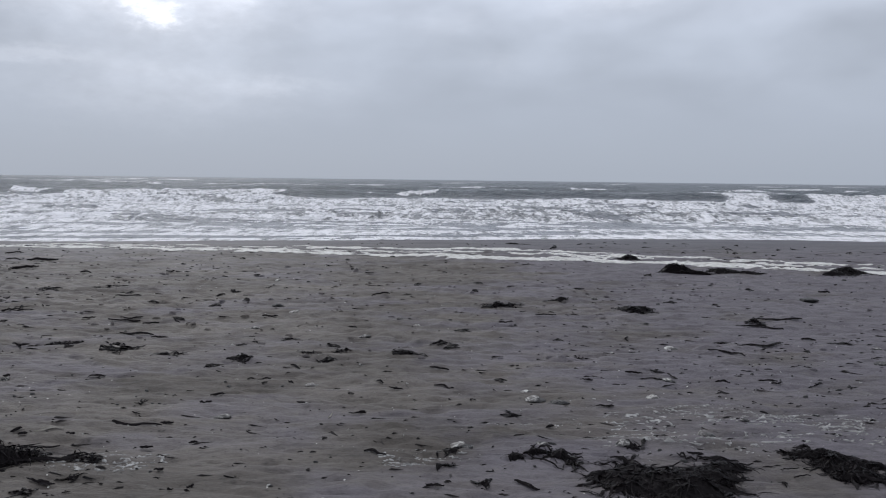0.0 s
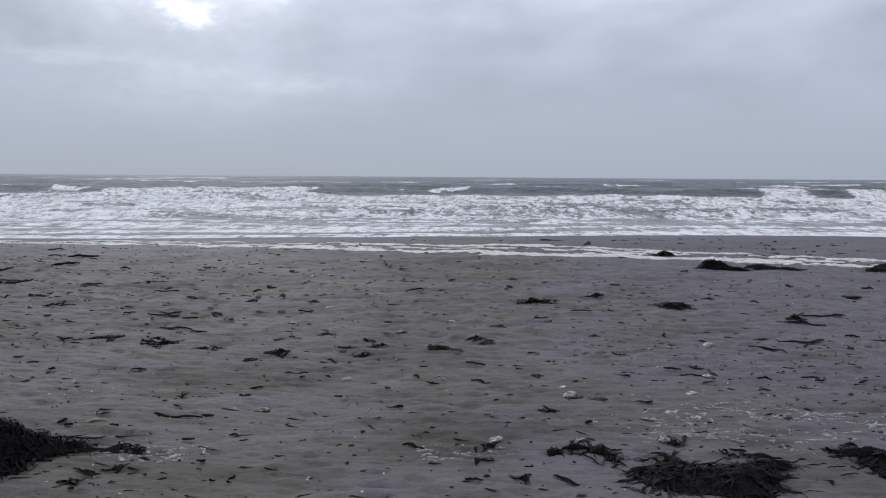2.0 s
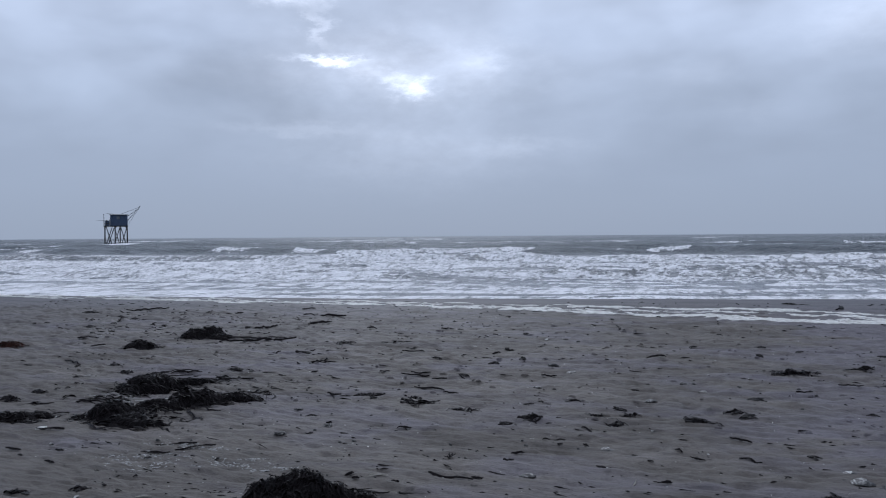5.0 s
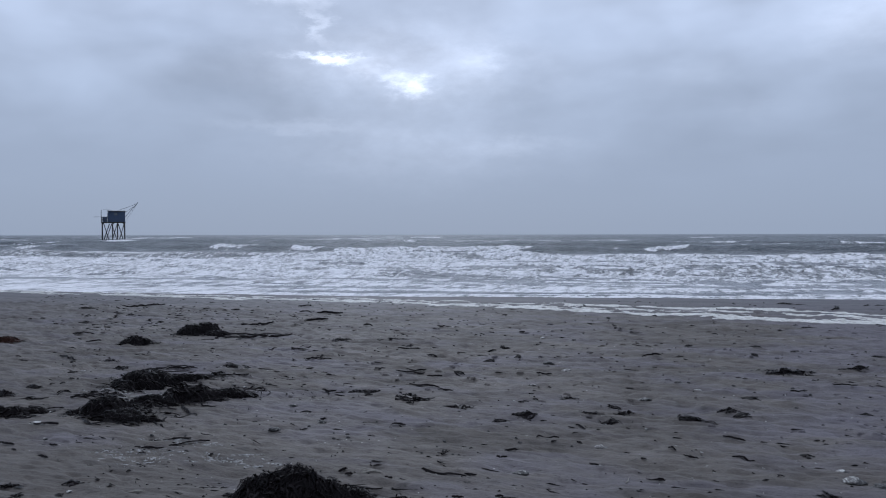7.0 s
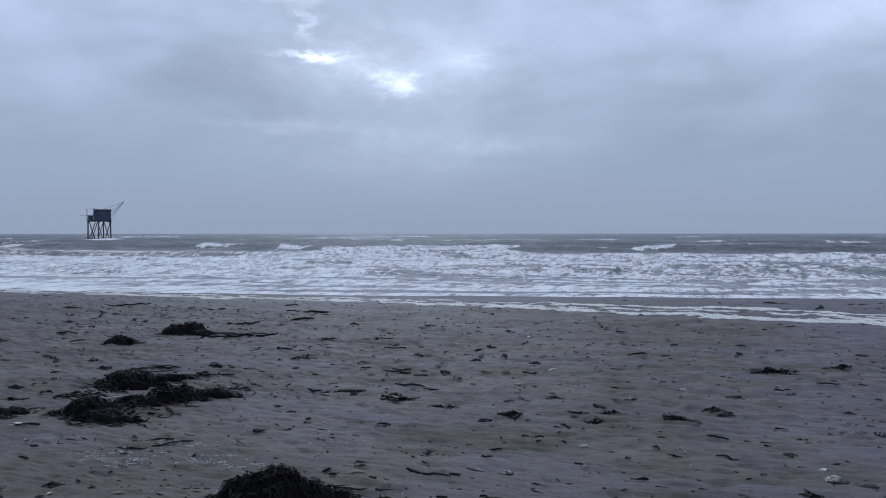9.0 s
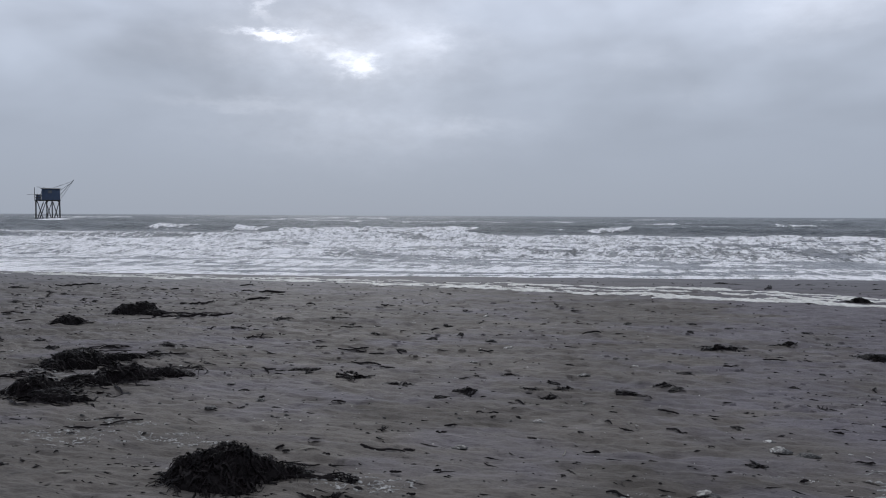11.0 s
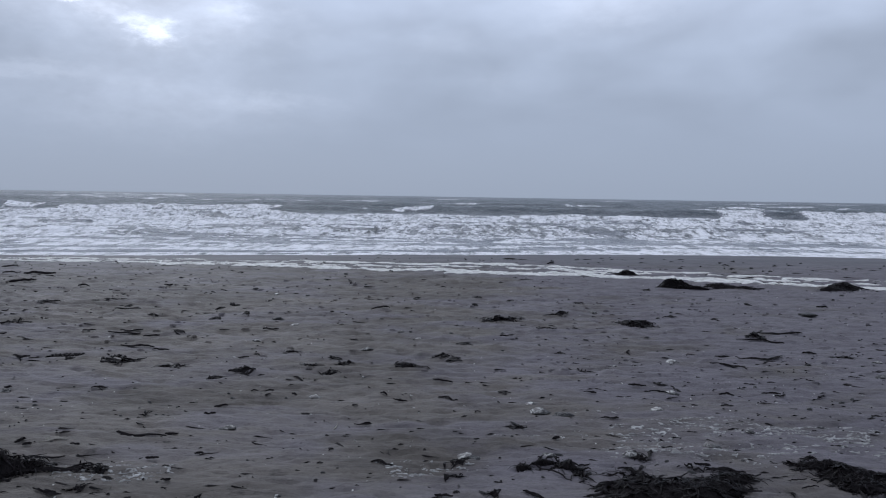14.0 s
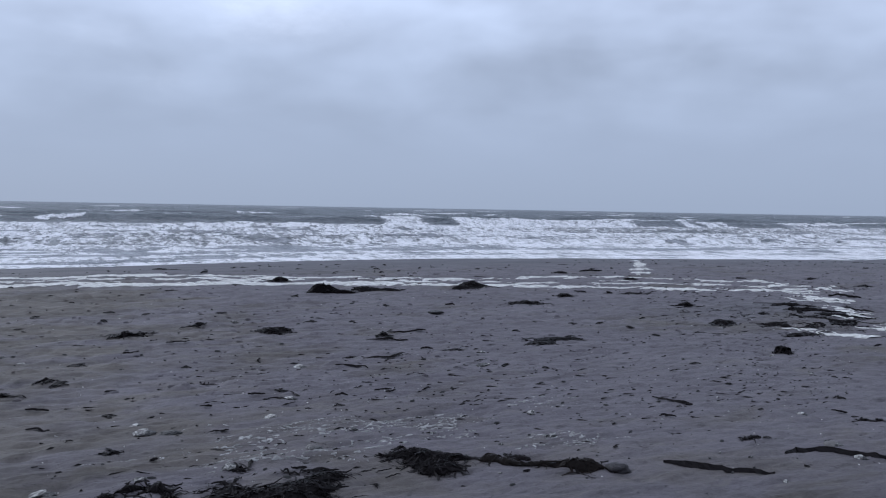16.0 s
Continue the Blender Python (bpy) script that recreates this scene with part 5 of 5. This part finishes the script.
scrap(-3.13, 3.47, 0.02, 20)
scrap(-3.96, 3.51, 0.05, 20)
scrap(4.25, 3.62, 0.06, 4)
scrap(-0.07, 3.62, 0.04, 23)
scrap(-1.66, 3.67, 0.02, 3)
scrap(-1.85, 3.67, 0.06, 19)
scrap(1.60, 3.68, 0.05, 12)
scrap(-0.79, 3.73, 0.04, 4)
scrap(-3.91, 3.73, 0.03, 40)
scrap(3.17, 3.76, 0.05, -5)
scrap(0.16, 3.78, 0.02, 23)
scrap(2.94, 3.81, 0.03, -19)
scrap(5.36, 3.87, 0.07, -18)
scrap(-5.08, 3.87, 0.05, 20)
scrap(-0.82, 3.98, 0.04, -7)
scrap(-1.10, 4.04, 0.02, 5)
scrap(-5.02, 4.07, 0.03, 21)
scrap(-4.12, 4.09, 0.06, 51)
scrap(0.87, 4.12, 0.03, 4)
scrap(0.17, 4.16, 0.02, 27)
scrap(-3.81, 4.17, 0.04, 63)
scrap(-3.96, 4.18, 0.03, 52)
scrap(-0.80, 4.20, 0.04, -10)
scrap(-0.26, 4.22, 0.02, 5)
scrap(4.80, 4.22, 0.07, -18)
scrap(-3.66, 4.24, 0.04, 20)
scrap(3.52, 4.27, 0.04, 3)
scrap(5.71, 4.29, 0.09, -6)
scrap(5.19, 4.44, 0.06, -34)
scrap(4.23, 4.46, 0.06, -3)
scrap(-2.86, 4.61, 0.02, 21)
scrap(-2.83, 4.64, 0.03, 69)
scrap(-3.71, 4.73, 0.03, 20)
scrap(6.33, 4.90, 0.08, -17)
scrap(5.18, 4.98, 0.11, -7)
scrap(-2.99, 5.03, 0.03, 4)
scrap(-3.00, 5.03, 0.04, 84)
scrap(0.06, 5.03, 0.06, -21)
scrap(4.26, 5.06, 0.04, 8)
scrap(-3.42, 5.08, 0.06, -14)
scrap(0.82, 5.13, 0.04, 24)
scrap(-0.79, 5.15, 0.05, 40)
scrap(1.85, 5.18, 0.03, 4)
scrap(-3.91, 5.19, 0.06, 0)
scrap(6.40, 5.28, 0.04, -16)
scrap(1.84, 5.31, 0.08, 5)
scrap(-1.46, 5.38, 0.05, 5)
scrap(-2.72, 5.46, 0.06, 39)
scrap(0.28, 5.61, 0.11, -4)
scrap(-3.69, 5.62, 0.10, 60)
scrap(5.49, 5.76, 0.13, -5)
scrap(1.61, 5.77, 0.08, 5)
scrap(-6.78, 5.79, 0.06, 21)
scrap(-6.67, 5.83, 0.05, 21)
scrap(1.52, 5.94, 0.09, 30)
scrap(-6.97, 5.97, 0.05, 65)
scrap(-6.68, 6.04, 0.05, 64)
scrap(4.01, 6.05, 0.11, -5)
scrap(-6.77, 6.06, 0.07, 86)
scrap(5.42, 6.11, 0.04, -16)
scrap(-6.51, 6.12, 0.06, 20)
scrap(-4.40, 6.26, 0.06, 20)
scrap(3.71, 6.29, 0.10, 13)
scrap(-7.08, 6.37, 0.11, 97)
scrap(-3.48, 6.42, 0.09, -9)
scrap(0.63, 6.49, 0.05, -21)
scrap(-1.98, 6.56, 0.11, 6)
scrap(-0.13, 6.70, 0.18, -9)
scrap(-1.90, 6.73, 0.10, 20)
scrap(-8.30, 6.79, 0.12, 0)
scrap(3.08, 6.81, 0.10, 34)
scrap(-3.41, 6.88, 0.04, 45)
scrap(-7.64, 6.90, 0.09, -6)
scrap(5.78, 6.93, 0.06, -17)
scrap(-8.58, 6.97, 0.08, 56)
scrap(-2.01, 7.01, 0.05, 6)
scrap(0.88, 7.15, 0.14, 6)
scrap(1.56, 7.29, 0.07, 29)
scrap(-5.47, 7.37, 0.07, 20)
scrap(6.28, 7.38, 0.12, -16)
scrap(-1.92, 7.40, 0.05, 42)
scrap(-8.31, 7.44, 0.05, 20)
scrap(-0.03, 7.44, 0.18, 24)
scrap(-7.80, 7.47, 0.06, 20)
scrap(-1.14, 7.53, 0.10, 42)
scrap(-2.98, 7.72, 0.13, -8)
scrap(-8.03, 7.75, 0.05, 20)
scrap(-8.56, 7.78, 0.16, -21)
scrap(6.31, 7.92, 0.14, -34)
scrap(4.76, 8.08, 0.09, 13)
scrap(6.10, 8.30, 0.14, 27)
scrap(5.74, 8.39, 0.13, -15)
scrap(-4.83, 8.43, 0.05, 7)
scrap(-3.94, 8.51, 0.06, 46)
scrap(-9.21, 8.57, 0.07, 21)
scrap(7.00, 8.58, 0.11, -15)
scrap(-2.94, 8.69, 0.18, 7)
scrap(-3.73, 8.85, 0.13, 6)
scrap(-2.63, 8.96, 0.13, 26)
scrap(-10.22, 8.99, 0.07, 19)
scrap(4.77, 9.03, 0.08, 7)
scrap(-1.65, 9.21, 0.08, 40)
scrap(3.06, 9.36, 0.09, 7)
scrap(-3.12, 9.47, 0.18, 7)
scrap(2.55, 9.49, 0.18, 21)
scrap(4.30, 9.50, 0.08, 7)
scrap(-4.34, 9.56, 0.14, 7)
scrap(-9.89, 9.82, 0.14, 20)
scrap(-3.07, 9.83, 0.11, 7)
scrap(-10.29, 9.94, 0.06, 20)
scrap(-11.13, 9.95, 0.09, 88)
scrap(-11.96, 10.17, 0.10, 20)
scrap(0.11, 10.23, 0.11, 7)
scrap(-10.77, 10.26, 0.26, 111)
scrap(-7.37, 10.33, 0.07, 20)
scrap(-0.85, 10.44, 0.05, 7)
scrap(-12.02, 10.49, 0.10, 91)
scrap(0.59, 10.59, 0.13, 32)
scrap(1.57, 10.61, 0.15, 30)
scrap(-4.89, 10.71, 0.12, 40)
scrap(-10.71, 10.76, 0.10, 91)
scrap(-0.70, 10.78, 0.14, 33)
scrap(-9.64, 10.80, 0.10, 20)
scrap(3.98, 10.80, 0.12, 34)
scrap(-5.11, 10.90, 0.12, 8)
scrap(0.17, 10.98, 0.17, 7)
scrap(-10.03, 11.00, 0.15, 58)
scrap(-11.54, 11.09, 0.13, 70)
scrap(-10.98, 11.18, 0.11, 92)
scrap(5.49, 11.44, 0.08, 7)
scrap(-3.22, 11.47, 0.10, 50)
scrap(-11.00, 11.61, 0.14, 70)
scrap(-12.69, 12.22, 0.32, -3)
scrap(-0.38, 12.24, 0.12, 45)
scrap(-1.84, 12.26, 0.16, 38)
scrap(2.93, 12.29, 0.19, 8)
scrap(-4.11, 13.74, 0.12, 9)
scrap(-1.44, 14.59, 0.11, 9)
scrap(19.58, 15.17, 0.28, -9)
scrap(5.43, 15.47, 0.12, 9)
scrap(6.35, 15.97, 0.12, 9)
scrap(5.70, 16.34, 0.13, 9)
scrap(4.62, 16.42, 0.10, 9)
scrap(8.26, 16.77, 0.13, 9)
scrap(5.21, 16.91, 0.10, 10)
scrap(6.94, 17.20, 0.11, 10)
scrap(5.86, 17.29, 0.15, 10)
scrap(6.44, 18.43, 0.11, 11)


# ---------------------------------------------------------------- the fishing hut on stilts
def box_bm(cx, cy, cz, sx, sy, sz, bevel=0.02):
    bm = bmesh.new()
    bmesh.ops.create_cube(bm, size=1.0)
    for v in bm.verts:
        v.co = Vector((cx + v.co.x * sx, cy + v.co.y * sy, cz + v.co.z * sz))
    if bevel:
        bmesh.ops.bevel(bm, geom=bm.edges[:], offset=bevel, segments=1, affect="EDGES")
    return bm


def pole_bm(a, b, r0, r1, sides=8):
    a, b = Vector(a), Vector(b)
    bm = bmesh.new()
    bmesh.ops.create_cone(bm, cap_ends=True, segments=sides, radius1=r0, radius2=r1, depth=(b - a).length)
    m = Matrix.Translation((a + b) / 2) @ (b - a).to_track_quat("Z", "Y").to_matrix().to_4x4()
    bmesh.ops.transform(bm, matrix=m, verts=bm.verts)
    return bm


def fishing_hut(x, y, turn):
    hut = new("fishing_hut")
    hut.matrix_world = pose(x, y, 0, 0, 0, turn) @ Matrix.Diagonal((0.81, 0.81, 0.92, 1))
    tagged(hut, "dark blue-grey wooden fishing hut on tall stilts in the sea", "fishing hut")
    deck = 4.45
    part("platform", box_bm(0, 0, deck, 5.7, 4.6, 0.22), HUT_WOOD, hut, "dark timber deck")
    for px in (-2.3, 0.0, 2.3):
        part("beam", box_bm(px, 0, deck - 0.22, 0.22, 4.5, 0.24), HUT_WOOD, hut)
    cab = part("cabin", box_bm(0.72, 0.2, deck + 1.28, 4.0, 3.2, 2.35, 0.03), HUT_BLUE, hut, "blue-grey boarded cabin wall")
    for k in range(14):
        part("batten", box_bm(-1.2 + 0.295 * k, -1.42, deck + 1.27, 0.05, 0.05, 2.3, 0), HUT_BLUE, cab)
    roof = bmesh.new()
    p = [(-1.5, -1.75, 2.42), (2.95, -1.75, 2.42), (2.95, 2.1, 2.60), (-1.5, 2.1, 2.60)]
    low = [roof.verts.new((q[0], q[1], deck + q[2])) for q in p]
    top = [roof.verts.new((q[0], q[1], deck + q[2] + 0.12)) for q in p]
    roof.faces.new(low[::-1])
    roof.faces.new(top)
    for k in range(4):
        roof.faces.new((low[k], low[(k + 1) % 4], top[(k + 1) % 4], top[k]))
    part("roof", roof, HUT_ROOF, hut, "low grey sheet roof")
    win = part("window", box_bm(0.55, -1.46, deck + 1.85, 0.75, 0.06, 0.6, 0.01), HUT_ROOF, hut)
    part("pane", box_bm(0.55, -1.50, deck + 1.85, 0.6, 0.03, 0.46, 0), PANE, win, "pale reflecting window pane")
    part("door", box_bm(-1.32, 0.3, deck + 1.1, 0.06, 0.9, 1.95, 0.01), HUT_WOOD, hut)
    # stilts and braces
    feet = []
    for px in (-2.55, -0.2, 0.95, 2.6):
        for py in (-2.0, 2.0):
            part("stilt", pole_bm((px * 1.02, py * 1.02, -2.2), (px, py, deck - 0.1), 0.15, 0.13), HUT_WOOD, hut)
            feet.append((px, py))
    for py in (-2.05, 2.05):
        for a, b in ((-2.4, -0.9), (-0.9, -2.2), (-0.5, 0.9), (0.9, -0.35), (1.2, 2.5), (2.4, 1.15), (-1.9, -0.4)):
            part("brace", pole_bm((a, py, 0.1), (b, py, deck - 0.3), 0.085, 0.085, 6), HUT_WOOD, hut)
    for px in (-2.55, 2.6):
        part("brace", pole_bm((px, -2.0, 0.3), (px, 2.0, deck - 0.4), 0.08, 0.08, 6), HUT_WOOD, hut)
        part("brace", pole_bm((px, 2.0, 0.3), (px, -2.0, deck - 0.4), 0.08, 0.08, 6), HUT_WOOD, hut)
    # railing of the landing
    for px, py, tall in ((-2.75, -2.2, 2.6), (-2.75, 2.2, 1.2), (-1.45, -2.2, 1.3), (-2.1, -2.2, 1.2)):
        part("rail_post", box_bm(px, py, deck + 0.1 + tall / 2, 0.12, 0.12, tall, 0.01), HUT_WOOD, hut)
    for zz in (0.55, 1.15):
        part("rail", box_bm(-2.1, -2.2, deck + zz, 1.4, 0.08, 0.14, 0.01), HUT_WOOD, hut)
        part("rail", box_bm(-2.75, 0, deck + zz, 0.08, 4.4, 0.14, 0.01), HUT_WOOD, hut)
    part("locker", box_bm(-2.0, -1.2, deck + 0.65, 1.0, 0.8, 1.1, 0.02), HUT_BLUE, hut)
    # net boom with its stays
    boom = part("net_boom", pole_bm((2.7, 0, deck + 1.2), (5.45, -0.3, deck + 4.15), 0.07, 0.05), HUT_BOOM, hut, "slanting pale grey net boom")
    part("boom_brace", pole_bm((2.7, 0.9, deck + 2.2), (5.4, -0.3, deck + 4.0), 0.045, 0.04), HUT_BOOM, hut)
    part("boom_head", pole_bm((5.2, -0.3, deck + 3.75), (5.75, -0.3, deck + 4.55), 0.11, 0.09), HUT_BOOM, hut, "pale grey boom head")
    part("stay", pole_bm((1.2, 0, deck + 2.7), (5.45, -0.3, deck + 4.2), 0.035, 0.035, 5), CABLE, hut)
    part("stay", pole_bm((2.8, 0, deck + 0.3), (5.35, -0.3, deck + 3.9), 0.03, 0.03, 5), CABLE, hut)
    part("aerial", pole_bm((-2.3, 0, deck + 2.85), (-0.6, 0, deck + 2.75), 0.03, 0.03, 5), CABLE, hut)
    part("outrigger", pole_bm((-4.4, -1.0, deck + 1.2), (-2.75, -1.0, deck + 1.25), 0.03, 0.03, 5), CABLE, hut)


fishing_hut(-116.7, 123.75, 43.15)


# ---------------------------------------------------------------- the small litter
def scatter_bits(name, label, category, count, mat, size, region, seed, fan=(-1.15, 1.35), bulge=0.03):
    """Crumbs strewn over the beach, too many to count."""
    r = np.random.default_rng(seed)
    verts, faces = [], []
    while count > 0:
        y = region[0] * (region[1] / region[0]) ** r.random()
        x = y * r.uniform(*fan)
        if fractal(x * 0.35 + seed, y * 0.6, 3) < r.uniform(0.3, 0.62) or y > float(shore(x)) - 1.5:
            continue
        count -= 1
        long = size * (0.5 + 1.4 * r.random() ** 2.5) * (0.75 + 0.06 * y)
        a, wide = r.normal(0, 0.35), long * (r.uniform(0.10, 0.28) if bulge < 0.1 else r.uniform(0.25, 0.6))
        up = 0.003 + 0.0006 * y + bulge * long
        z = ground_at(x, y)
        ca, sa = math.cos(a), math.sin(a)
        n = len(verts)
        ring = [(-0.5, 0, 0.1), (-0.2, 0.5, 0.0), (0.25, 0.4, 0.0), (0.5, 0.05, 0.15), (0.15, -0.5, 0.0), (-0.3, -0.4, 0.0)]
        tail = r.choice((1.0, 1.0, 2.0, 3.4)) if bulge < 0.1 else 1.0
        for u, v, w in ring:
            u = u * tail if u == 0.5 else u
            u, v = u * long * r.uniform(0.8, 1.2), v * wide * r.uniform(0.7, 1.3)
            verts.append((x + u * ca - v * sa, y + u * sa + v * ca, z + w * up - 0.002))
        top = n + 6
        if bulge > 0.1:
            for k in range(6):
                px, py, _ = verts[n + k]
                verts.append((x + 0.62 * (px - x), y + 0.62 * (py - y), z + up * r.uniform(0.75, 0.95)))
            faces += [(n + k, n + (k + 1) % 6, top + (k + 1) % 6, top + k) for k in range(6)]
            n, top = top, n + 12
        verts.append((x - 0.1 * long * ca, y - 0.1 * long * sa, z + up))
        faces += [(n + k, n + (k + 1) % 6, top) for k in range(6)]
    me = mesh(name, verts, faces, mat, smooth=bulge > 0.1)
    tagged(new(name, me), label, category, kind="stuff")


scatter_bits("weed_crumbs", "crumbs of dark seaweed strewn over the sand", "seaweed", 2300, TORN, 0.046, (2.6, 20), 21)
scatter_bits("sand_lumps", "small low lumps of wet sand left by the tide", "sand", 600, SAND, 0.046, (6.0, 13), 26, bulge=0.14)
scatter_bits("pebbles", "small half-buried grey pebbles strewn over the sand", "pebble", 420, STONE, 0.032, (3.2, 18), 25, bulge=0.16)
scatter_bits("shell_crumbs", "small pale shell fragments strewn over the sand", "shell", 420, PALE, 0.013, (2.6, 14), 22)
scatter_bits("weed_litter", "litter of torn seaweed bits beside the heaps", "seaweed", 300, WEED, 0.06, (6.2, 13), 23, (-1.05, -0.55))
scatter_bits("weed_litter", "litter of torn seaweed bits on the wet hollow", "seaweed", 160, WEED, 0.07, (7, 12), 24, (0.8, 1.3))
